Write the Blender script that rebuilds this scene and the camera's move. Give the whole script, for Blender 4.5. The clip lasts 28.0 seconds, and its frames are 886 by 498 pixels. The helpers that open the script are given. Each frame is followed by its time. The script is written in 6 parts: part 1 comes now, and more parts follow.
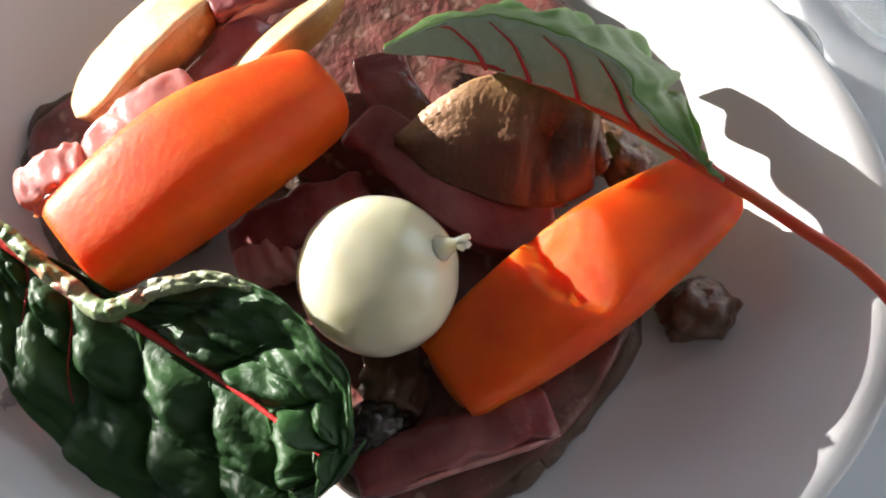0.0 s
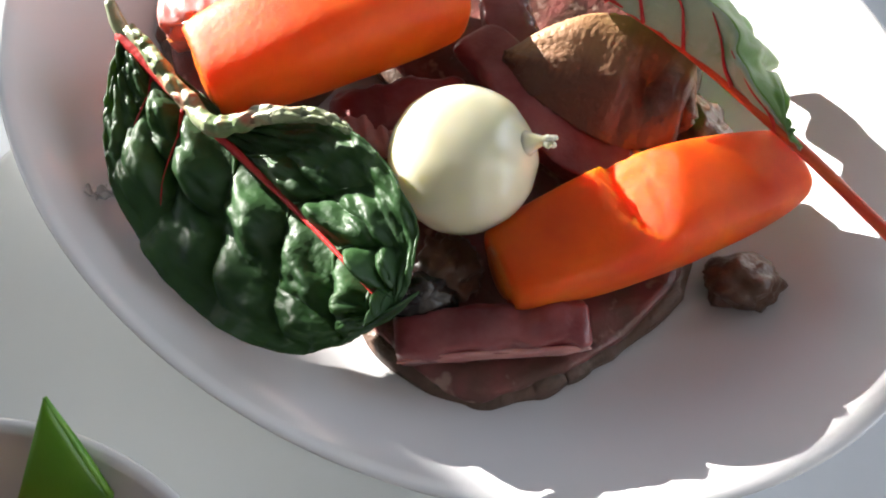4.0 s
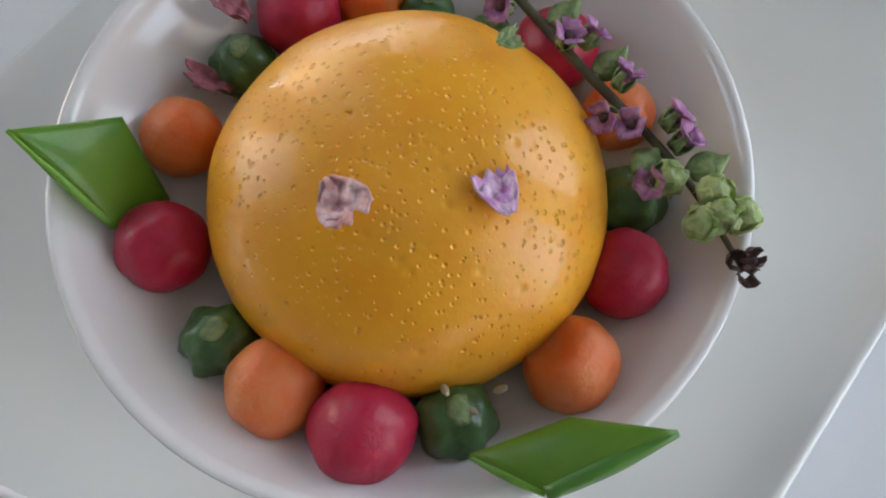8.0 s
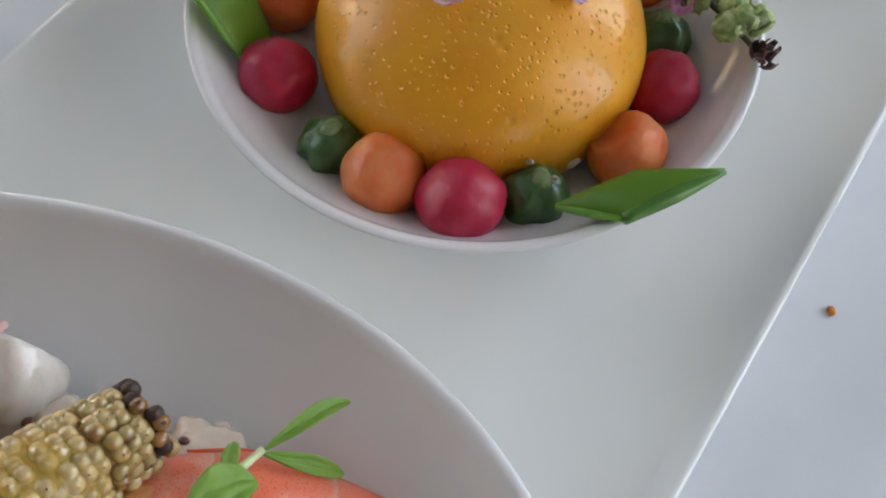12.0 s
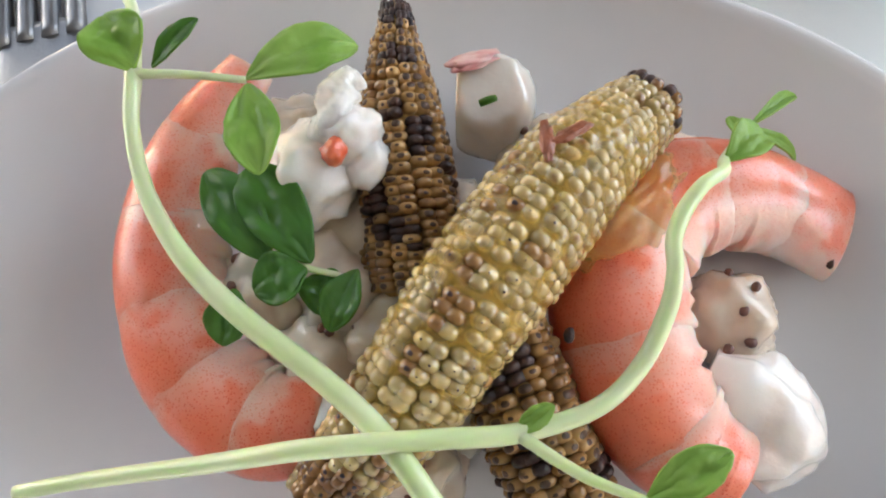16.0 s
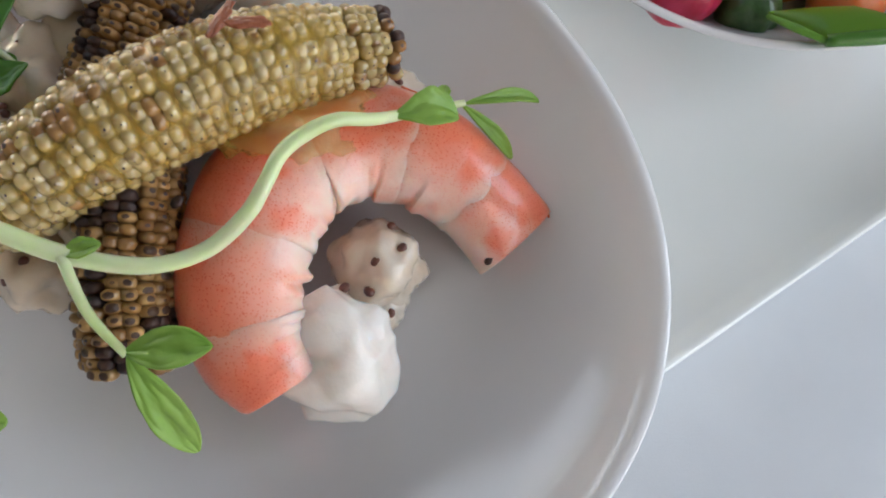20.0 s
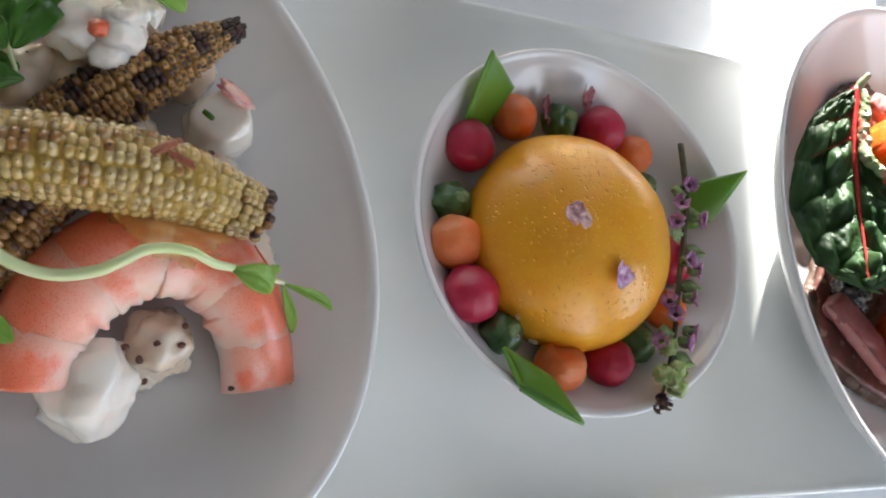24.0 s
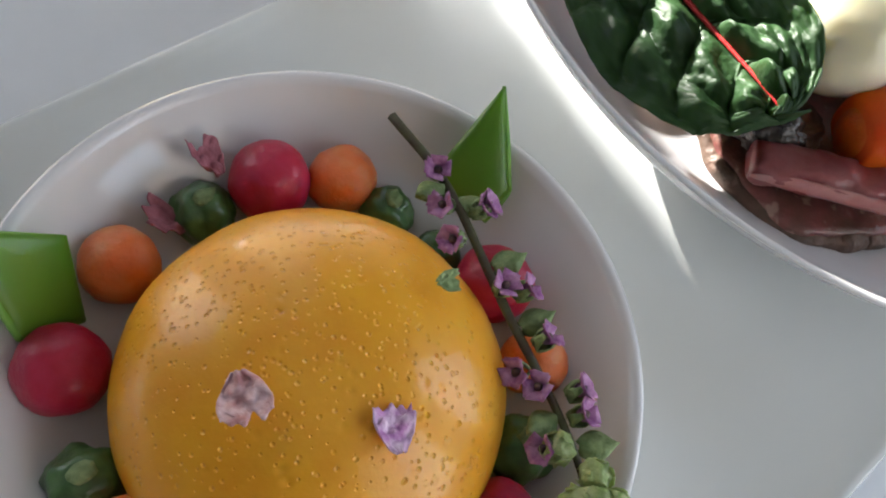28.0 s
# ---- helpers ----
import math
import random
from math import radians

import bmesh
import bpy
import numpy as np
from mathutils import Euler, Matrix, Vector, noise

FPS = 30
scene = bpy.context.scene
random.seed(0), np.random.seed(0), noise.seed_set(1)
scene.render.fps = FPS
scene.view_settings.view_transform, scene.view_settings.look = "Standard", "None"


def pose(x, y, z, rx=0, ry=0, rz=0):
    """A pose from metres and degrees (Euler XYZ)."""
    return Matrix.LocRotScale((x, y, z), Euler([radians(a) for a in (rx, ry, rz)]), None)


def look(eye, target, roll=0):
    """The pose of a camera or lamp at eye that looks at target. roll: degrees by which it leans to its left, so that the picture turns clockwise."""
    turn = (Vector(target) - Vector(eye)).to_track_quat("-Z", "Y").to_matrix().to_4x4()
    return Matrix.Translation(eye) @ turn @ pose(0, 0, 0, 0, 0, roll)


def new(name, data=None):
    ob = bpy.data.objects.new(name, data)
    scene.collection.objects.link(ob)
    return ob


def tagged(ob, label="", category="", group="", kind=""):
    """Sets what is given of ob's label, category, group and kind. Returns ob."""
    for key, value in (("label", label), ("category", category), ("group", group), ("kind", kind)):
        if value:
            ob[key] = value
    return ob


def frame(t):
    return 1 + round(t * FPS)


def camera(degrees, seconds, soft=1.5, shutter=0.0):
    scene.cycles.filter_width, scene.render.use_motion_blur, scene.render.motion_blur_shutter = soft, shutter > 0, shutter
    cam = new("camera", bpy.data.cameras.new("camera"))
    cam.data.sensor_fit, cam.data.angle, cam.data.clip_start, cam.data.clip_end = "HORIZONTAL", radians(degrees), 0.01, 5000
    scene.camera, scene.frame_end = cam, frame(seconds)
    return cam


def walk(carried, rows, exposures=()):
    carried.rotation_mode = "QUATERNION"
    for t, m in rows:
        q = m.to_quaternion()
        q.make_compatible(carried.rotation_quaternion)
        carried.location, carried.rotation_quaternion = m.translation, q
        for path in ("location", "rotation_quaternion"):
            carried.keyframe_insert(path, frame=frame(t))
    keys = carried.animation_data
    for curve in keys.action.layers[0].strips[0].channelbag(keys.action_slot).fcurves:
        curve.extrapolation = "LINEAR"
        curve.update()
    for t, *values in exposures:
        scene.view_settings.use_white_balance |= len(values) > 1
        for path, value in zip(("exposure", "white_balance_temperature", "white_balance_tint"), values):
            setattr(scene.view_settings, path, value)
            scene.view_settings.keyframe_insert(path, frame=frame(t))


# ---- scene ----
cam = camera(58.6, 28.0, soft=2.0)
PATH = [
    (0, (0.09476, -0.03783, 0.16002), (0.15966, -0.01054, -0.02718), -3.07),
    (0.5, (0.09625, -0.04145, 0.16214), (0.16245, -0.01412, -0.02459), -1.26),
    (1, (0.09639, -0.03874, 0.15706), (0.16231, -0.01123, -0.02975), 0.40),
    (1.5, (0.09835, -0.03611, 0.15614), (0.16311, -0.00745, -0.03090), 0.93),
    (2, (0.09144, -0.03167, 0.15229), (0.15866, 0.00171, -0.03309), 1.73),
    (2.5, (0.09043, -0.03775, 0.15576), (0.15919, -0.00168, -0.02855), 2.78),
    (4.5, (0.05465, -0.04990, 0.16088), (0.12407, -0.00985, -0.02236), 6.68),
    (5, (0.04130, -0.05908, 0.17279), (0.10754, -0.01659, -0.01108), 6.73),
    (5.5, (0.01958, -0.05941, 0.15959), (0.08461, -0.01468, -0.02418), 7.38),
    (6, (0.00708, -0.05917, 0.14354), (0.06956, -0.01751, -0.04183), 9.47),
    (6.5, (-0.00682, -0.05828, 0.14070), (0.05133, -0.02071, -0.04693), 9.12),
    (7, (-0.01739, -0.05573, 0.13626), (0.03688, -0.01926, -0.05275), 6.47),
    (7.5, (-0.02664, -0.05027, 0.14057), (0.02486, -0.01262, -0.04898), 2.50),
    (8, (-0.03944, -0.04053, 0.13890), (0.01026, -0.00014, -0.05057), -1.66),
    (8.5, (-0.04547, -0.03634, 0.14173), (0.00330, 0.00566, -0.04763), -4.26),
    (9, (-0.05181, -0.03536, 0.14549), (0.00459, 0.00823, -0.04138), -1.94),
    (9.5, (-0.04963, -0.03584, 0.14494), (0.01327, 0.00797, -0.03979), 1.36),
    (10, (-0.04836, -0.03994, 0.15051), (0.01890, 0.00349, -0.03277), 4.06),
    (10.5, (-0.05121, -0.04453, 0.14866), (0.01929, -0.00154, -0.03350), 5.54),
    (11, (-0.06233, -0.04899, 0.14416), (0.00757, -0.00582, -0.03819), 4.88),
    (11.5, (-0.07647, -0.05323, 0.14914), (-0.00805, -0.01099, -0.03398), 4.42),
    (12, (-0.09659, -0.05478, 0.14429), (-0.02660, -0.01257, -0.03824), 4.06),
    (12.5, (-0.11200, -0.05609, 0.12850), (-0.04827, -0.01540, -0.05666), 2.52),
    (13, (-0.13121, -0.06416, 0.12794), (-0.07102, -0.02599, -0.05893), 2.10),
    (13.5, (-0.15438, -0.06111, 0.12997), (-0.08605, -0.02172, -0.05383), 1.65),
    (15.5, (-0.17251, -0.02831, 0.14042), (-0.11727, 0.01905, -0.04588), -7.77),
    (16, (-0.17193, -0.02427, 0.14805), (-0.11875, 0.02413, -0.03858), -10.25),
    (16.5, (-0.17098, -0.02233, 0.14638), (-0.11824, 0.02786, -0.03990), -11.88),
    (17, (-0.16188, -0.02702, 0.14124), (-0.11259, 0.02316, -0.04599), -15.39),
    (17.5, (-0.15366, -0.03298, 0.13457), (-0.10643, 0.01515, -0.05372), -16.49),
    (18, (-0.14783, -0.03508, 0.13309), (-0.10287, 0.01082, -0.05631), -15.52),
    (18.5, (-0.14589, -0.04566, 0.13703), (-0.10303, -0.00159, -0.05329), -9.62),
    (19, (-0.13954, -0.05392, 0.14452), (-0.10144, -0.01253, -0.04741), -2.92),
    (19.5, (-0.13798, -0.06203, 0.14746), (-0.10102, -0.02120, -0.04481), 1.74),
    (20, (-0.13318, -0.07036, 0.15204), (-0.09731, -0.03021, -0.04058), 8.82),
    (20.5, (-0.12689, -0.07096, 0.15642), (-0.09499, -0.02831, -0.03636), 13.32),
    (22.5, (-0.13151, -0.06730, 0.19521), (-0.07572, -0.01327, 0.01090), 40.25),
    (23, (-0.13281, -0.06719, 0.20187), (-0.06936, -0.01373, 0.01989), 47.21),
    (23.5, (-0.13440, -0.06576, 0.20564), (-0.06291, -0.01252, 0.02660), 53.22),
    (24, (-0.13397, -0.06808, 0.20928), (-0.05375, -0.01513, 0.03389), 57.55),
    (24.5, (-0.13286, -0.06743, 0.21193), (-0.04539, -0.01537, 0.03978), 60.71),
    (25, (-0.13778, -0.07134, 0.22088), (-0.04472, -0.02030, 0.05137), 63.01),
    (25.5, (-0.13983, -0.07356, 0.22630), (-0.04732, -0.02294, 0.05637), 63.34),
    (26, (-0.13035, -0.07576, 0.22874), (-0.03840, -0.02549, 0.05839), 61.38),
    (26.5, (-0.11102, -0.07678, 0.22305), (-0.02129, -0.02464, 0.05208), 56.31),
    (27, (-0.07624, -0.07221, 0.20210), (0.01056, -0.02189, 0.02908), 44.48),
    (27.5, (-0.04312, -0.05089, 0.17245), (0.03831, -0.00635, -0.00471), 33.37),
    (28, (-0.02821, -0.03206, 0.15035), (0.05108, 0.01571, -0.02694), 22.26),
]
EXPOSURES = [(0.0, 1.80), (2.5, 1.98), (4.5, 2.42), (6.0, 2.48), (7.0, 2.50), (8.0, 2.76), (10.0, 2.90), (12.0, 2.75), (13.5, 2.70), (16.0, 3.32), (18.0, 3.18), (20.0, 2.90), (23.0, 2.84), (25.0, 2.44), (26.0, 2.32), (27.0, 2.34), (28.0, 2.56)]
walk(cam, [(t, look(eye, target, roll)) for t, eye, target, roll in PATH], EXPOSURES)

# ---- light ----
SUN_WAY = Vector((0.12, 1.0, 0.24)).normalized()
world = bpy.data.worlds.new("sky")
scene.world = world
world.use_nodes = True
sky = world.node_tree.nodes.new("ShaderNodeTexSky")
sky.sky_type, sky.sun_disc = "NISHITA", False
sky.sun_elevation = math.asin(SUN_WAY.z)
sky.sun_rotation = math.atan2(SUN_WAY.x, SUN_WAY.y)
background = world.node_tree.nodes["Background"]
background.inputs["Strength"].default_value = 0.03
world.node_tree.links.new(sky.outputs[0], background.inputs["Color"])

sun = new("sun", bpy.data.lights.new("sun", "SUN"))
sun.data.energy, sun.data.angle, sun.data.color = 5.0, radians(0.5), (1.0, 0.955, 0.89)
sun.matrix_world = look(SUN_WAY * 5, (0, 0, 0))


def window_light(name, centre, target, width, height, energy, color):
    lamp = new(name, bpy.data.lights.new(name, "AREA"))
    lamp.data.shape, lamp.data.size, lamp.data.size_y = "RECTANGLE", width, height
    lamp.data.energy, lamp.data.color = energy, color
    lamp.matrix_world = look(centre, target)
    return lamp


COOL = (0.80, 0.91, 1.06)
window_light("window_light_north", (0.705, 1.49, 1.54), (0.705, 0, 1.54), 0.87, 2.05, 0.36, COOL)
window_light("window_light_northwest", (-0.50, 1.49, 0.45), (-0.50, 0, 0.45), 0.78, 1.4, 1.05, COOL)
window_light("window_light_east", (1.29, -0.75, 0.55), (0, -0.75, 0.55), 0.80, 1.4, 2.2, COOL)
window_light("window_light_south", (0.72, -1.79, 0.55), (0.72, 0, 0.55), 0.62, 1.4, 1.85, COOL)


# ---- materials ----
def material(name, color, rough=0.5, second=None, scale=60.0, detail=4.0, low=0.35, high=0.65, bump=0.0, bump_scale=200.0,
             sss=0.0, sss_radius=(1.0, 0.5, 0.3), sss_scale=0.004, metal=0.0, coat=0.0, spec=0.5, transmission=0.0, ior=1.45,
             third=None, third_scale=300.0, third_low=0.6, third_high=0.7, stretch=(1, 1, 1), sheen=0.0, rough_var=0.0):
    mat = bpy.data.materials.new(name)
    mat.use_nodes = True
    nt = mat.node_tree
    n, link = nt.nodes, nt.links.new
    b = n["Principled BSDF"]
    co = n.new("ShaderNodeNewGeometry")
    mp = n.new("ShaderNodeMapping")
    mp.inputs["Scale"].default_value = stretch
    link(co.outputs["Position"], mp.inputs["Vector"])
    b.inputs["Base Color"].default_value = (*color, 1)
    b.inputs["Roughness"].default_value = rough
    b.inputs["Metallic"].default_value = metal
    b.inputs["Specular IOR Level"].default_value = spec
    b.inputs["Coat Weight"].default_value = coat
    b.inputs["Coat Roughness"].default_value = 0.06
    b.inputs["Transmission Weight"].default_value = transmission
    b.inputs["IOR"].default_value = ior
    b.inputs["Sheen Weight"].default_value = sheen
    if sss:
        b.inputs["Subsurface Weight"].default_value = sss
        b.inputs["Subsurface Radius"].default_value = sss_radius
        b.inputs["Subsurface Scale"].default_value = sss_scale
    out = None

    def mask(sc, lo, hi, det):
        tex = n.new("ShaderNodeTexNoise")
        tex.inputs["Scale"].default_value, tex.inputs["Detail"].default_value = sc, det
        link(mp.outputs[0], tex.inputs["Vector"])
        ramp = n.new("ShaderNodeMapRange")
        ramp.inputs["From Min"].default_value, ramp.inputs["From Max"].default_value = lo, hi
        link(tex.outputs["Fac"], ramp.inputs["Value"])
        return ramp.outputs[0]

    if second:
        mix = n.new("ShaderNodeMix")
        mix.data_type = "RGBA"
        mix.inputs["A"].default_value, mix.inputs["B"].default_value = (*color, 1), (*second, 1)
        link(mask(scale, low, high, detail), mix.inputs["Factor"])
        out = mix.outputs["Result"]
    if third:
        mix = n.new("ShaderNodeMix")
        mix.data_type = "RGBA"
        mix.inputs["A"].default_value, mix.inputs["B"].default_value = (*color, 1), (*third, 1)
        if out:
            link(out, mix.inputs["A"])
        link(mask(third_scale, third_low, third_high, 2.0), mix.inputs["Factor"])
        out = mix.outputs["Result"]
    if out:
        link(out, b.inputs["Base Color"])
    if rough_var:
        rr = n.new("ShaderNodeMapRange")
        rr.inputs["To Min"].default_value, rr.inputs["To Max"].default_value = rough - rough_var, rough + rough_var
        link(mask(scale * 2, 0.35, 0.65, 3.0), rr.inputs["Value"])
        link(rr.outputs[0], b.inputs["Roughness"])
    if bump:
        tex = n.new("ShaderNodeTexNoise")
        tex.inputs["Scale"].default_value, tex.inputs["Detail"].default_value = bump_scale, 4.0
        link(mp.outputs[0], tex.inputs["Vector"])
        bp = n.new("ShaderNodeBump")
        bp.inputs["Strength"].default_value, bp.inputs["Distance"].default_value = bump, 0.001
        link(tex.outputs["Fac"], bp.inputs["Height"])
        link(bp.outputs[0], b.inputs["Normal"])
    return mat


def stain(mat, color):
    """A second colour where the mesh's own pigment value says so."""
    nt = mat.node_tree
    b, pig, mix = nt.nodes["Principled BSDF"], nt.nodes.new("ShaderNodeAttribute"), nt.nodes.new("ShaderNodeMix")
    pig.attribute_name, mix.data_type = "pigment", "RGBA"
    nt.links.new(b.inputs["Base Color"].links[0].from_socket, mix.inputs["A"])
    mix.inputs["B"].default_value = (*color, 1)
    nt.links.new(pig.outputs["Fac"], mix.inputs["Factor"]), nt.links.new(mix.outputs["Result"], b.inputs["Base Color"])


M = {}
M["porcelain"] = material("porcelain", (0.77, 0.77, 0.79), 0.14, second=(0.745, 0.745, 0.765), scale=25, bump=0.015, bump_scale=60, coat=0.3)
M["tray"] = material("tray_porcelain", (0.84, 0.87, 0.86), 0.14, second=(0.82, 0.85, 0.84), scale=18, bump=0.01, bump_scale=40, coat=0.2)
M["cloth"] = material("linen", (0.82, 0.85, 0.90), 0.85, second=(0.77, 0.80, 0.85), scale=30, bump=0.07, bump_scale=2600, sheen=0.3)
M["wall"] = material("plaster", (0.24, 0.23, 0.22), 0.9, second=(0.21, 0.20, 0.19), scale=3, bump=0.1, bump_scale=60)
M["ceiling"] = material("white_ceiling", (0.62, 0.63, 0.63), 0.9, second=(0.58, 0.59, 0.59), scale=3, bump=0.05, bump_scale=60)
M["floor"] = material("floor_wood", (0.22, 0.15, 0.10), 0.5, second=(0.15, 0.10, 0.06), scale=8, stretch=(1, 12, 1))
M["mousse"] = material("mousse", (0.83, 0.400, 0.022), 0.37, second=(0.79, 0.345, 0.016), scale=120, bump=0.06, bump_scale=1500, sss=0.25, sss_radius=(1, .5, .12), sss_scale=0.002, coat=0.22, spec=.5)
M["carrot"] = material("carrot", (0.80, 0.125, 0.008), 0.52, second=(0.66, 0.07, 0.006), scale=70, bump=0.12, bump_scale=700, sss=0.9, sss_radius=(1, .22, .03), sss_scale=0.014, coat=0.0, spec=.3)
M["onion"] = material("pearl_onion", (0.78, 0.75, 0.57), 0.22, second=(0.73, 0.70, 0.49), scale=50, bump=0.03, bump_scale=150, sss=0.7, sss_radius=(1, .9, .5), sss_scale=0.006, coat=0.4, stretch=(1, 1, .2))
M["beef"] = material("roast_beef", (0.23, 0.072, 0.065), 0.35, second=(0.12, 0.055, 0.04), scale=130, third=(0.36, 0.22, 0.18), third_scale=260, third_low=.6, third_high=.72, bump=0.5, bump_scale=500, coat=0.25, sss=.15)
M["beef_edge"] = material("beef_crust", (0.15, 0.085, 0.062), 0.5, second=(0.09, 0.06, 0.04), scale=200, bump=0.6, bump_scale=600)
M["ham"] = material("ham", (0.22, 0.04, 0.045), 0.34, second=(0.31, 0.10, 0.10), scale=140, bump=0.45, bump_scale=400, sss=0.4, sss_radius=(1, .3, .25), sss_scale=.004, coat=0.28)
# fat colour; also gives the sunlit ham pieces their painted brightness
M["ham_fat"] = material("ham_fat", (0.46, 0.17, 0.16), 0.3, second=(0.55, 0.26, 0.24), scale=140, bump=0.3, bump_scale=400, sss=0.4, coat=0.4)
M["potato"] = material("potato_flesh", (0.84, 0.58, 0.36), 0.4, second=(0.74, 0.42, 0.18), scale=110, bump=0.25, bump_scale=500, sss=0.4, sss_scale=.004, coat=.2)
M["potato_skin"] = material("potato_skin", (0.60, 0.30, 0.09), 0.42, second=(0.40, 0.17, 0.045), scale=120, bump=0.4, bump_scale=500, coat=.15, third=(0.72, 0.46, 0.20), third_scale=170, third_low=.58, third_high=.70)
M["mushroom"] = material("mushroom_cut", (0.50, 0.28, 0.14), 0.5, second=(0.42, 0.22, 0.10), scale=120, bump=0.35, bump_scale=900, coat=0.10)
# frying brown that also stands for shade on the face turned from the sun
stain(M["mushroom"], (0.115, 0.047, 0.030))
M["mushroom_cap"] = material("mushroom_cap", (0.16, 0.08, 0.052), 0.3, second=(0.12, 0.06, 0.035), scale=140, bump=0.5, bump_scale=600, coat=0.35)
M["stem_red"] = material("chard_stem", (0.58, 0.030, 0.02), 0.38, second=(0.60, 0.11, 0.03), scale=300, stretch=(1, .15, 1), bump=0.3, bump_scale=900, sss=0.3, sss_scale=.003, coat=.2)
M["truffle"] = material("black_piece", (0.015, 0.012, 0.011), 0.25, second=(0.04, 0.03, 0.025), scale=300, bump=0.8, bump_scale=700, coat=.4)
M["tomato"] = material("red_ball", (0.42, 0.006, 0.040), 0.42, second=(0.50, 0.025, 0.08), scale=210, bump=0.3, bump_scale=650, sss=0.6, sss_radius=(1, .15, .15), sss_scale=.005, coat=.12)
M["melon"] = material("orange_ball", (0.76, 0.17, 0.035), 0.45, second=(0.80, 0.27, 0.10), scale=190, bump=0.35, bump_scale=800, sss=0.6, sss_radius=(1, .35, .1), sss_scale=.006, coat=.08)
M["green_ball"] = material("green_ball", (0.04, 0.10, 0.025), 0.35, second=(0.09, 0.19, 0.06), scale=240, bump=0.3, bump_scale=600, coat=.3, sss=.2, sss_radius=(.4, 1, .3), sss_scale=.002)
M["pod"] = material("pea_pod", (0.10, 0.26, 0.025), 0.36, second=(0.17, 0.31, 0.035), scale=55, bump=0.15, bump_scale=500, sss=.4, sss_radius=(.5, 1, .15), sss_scale=.003, coat=.25)
M["pod_side"] = material("pea_pod_side", (0.055, 0.17, 0.02), 0.34, second=(0.08, 0.22, 0.03), scale=120, bump=.2, bump_scale=600, coat=.2)
M["pod_edge"] = material("pea_pod_edge", (0.16, 0.36, 0.04), 0.35, second=(0.10, 0.27, 0.03), scale=200, bump=.2, bump_scale=700)
M["herb_stem"] = material("herb_stem", (0.07, 0.05, 0.04), 0.6, second=(0.09, 0.10, 0.045), scale=300, bump=.3, bump_scale=900)
M["herb_bud"] = material("herb_bud", (0.42, 0.50, 0.24), 0.6, second=(0.24, 0.33, 0.11), scale=420, bump=.5, bump_scale=1100, sss=.3, sss_radius=(.6, 1, .3), sss_scale=.002)
M["herb_leaf"] = material("herb_leaf", (0.27, 0.36, 0.16), 0.6, second=(0.13, 0.20, 0.07), scale=500, bump=.5, bump_scale=1200)
M["petal_purple"] = material("petal_purple", (0.30, 0.10, 0.28), 0.6, second=(0.56, 0.30, 0.50), scale=500, bump=.4, bump_scale=1200)
M["petal_violet"] = material("petal_violet", (0.48, 0.20, 0.46), 0.6, second=(0.76, 0.58, 0.72), scale=500, bump=.4, bump_scale=1200)
M["petal_pink"] = material("petal_pink", (0.80, 0.60, 0.64), 0.55, second=(0.52, 0.24, 0.24), scale=400, bump=.5, bump_scale=1000)
M["petal_dusky"] = material("petal_dusky", (0.42, 0.15, 0.19), 0.6, second=(0.28, 0.08, 0.10), scale=400, bump=.5, bump_scale=1000)
M["petal_dark"] = material("calyx_dark", (0.07, 0.035, 0.05), 0.6, second=(0.14, 0.08, 0.06), scale=400)
M["corn"] = material("corn_kernel", (0.53, 0.37, 0.13), 0.10, second=(0.62, 0.48, 0.23), scale=150, third=(0.28, 0.14, 0.045), third_scale=300, third_low=.57, third_high=.72, bump=.12, bump_scale=900, sss=.35, sss_radius=(1, .7, .25), sss_scale=.002, coat=1.0)
M["corn_dark"] = material("corn_charred", (0.48, 0.28, 0.10), 0.3, second=(0.28, 0.14, 0.05), scale=190, low=.45, high=.70, third=(0.12, 0.06, 0.03), third_scale=260, third_low=.66, third_high=.74, bump=.2, bump_scale=900, coat=.35)
M["corn_cob"] = material("corn_cob", (0.46, 0.29, 0.09), 0.35, second=(0.30, 0.17, 0.05), scale=180, bump=.2, bump_scale=900)
M["char"] = material("char", (0.02, 0.012, 0.014), 0.45, second=(0.07, 0.03, 0.02), scale=400, bump=.4, bump_scale=900)
M["prawn"] = material("prawn_shell", (0.88, 0.57, 0.47), 0.32, second=(0.90, 0.72, 0.64), scale=120, bump=.22, bump_scale=420, sss=.7, sss_radius=(1, .4, .25), sss_scale=.004, coat=.3)
M["prawn_flesh"] = material("prawn_flesh", (0.94, 0.85, 0.79), 0.24, second=(0.92, 0.76, 0.68), scale=110, low=.50, high=.80, bump=.18, bump_scale=650, sss=.9, sss_radius=(1, .85, .75), sss_scale=.004, coat=.3)
M["prawn_red"] = material("prawn_red", (0.72, 0.10, 0.03), 0.3, second=(0.80, 0.24, 0.12), scale=200, bump=.3, bump_scale=600, coat=.4)
M["cream"] = material("creamy_salad", (0.80, 0.71, 0.60), 0.2, second=(0.72, 0.58, 0.45), scale=110, bump=.4, bump_scale=300, sss=.5, sss_radius=(1, .8, .6), sss_scale=.004, coat=.5)
M["seed"] = material("mustard_seed", (0.10, 0.035, 0.03), 0.35, second=(0.20, 0.08, 0.05), scale=400, coat=.4)
M["radish"] = material("radish", (0.60, 0.12, 0.12), 0.3, second=(0.80, 0.68, 0.62), scale=120, coat=.4)
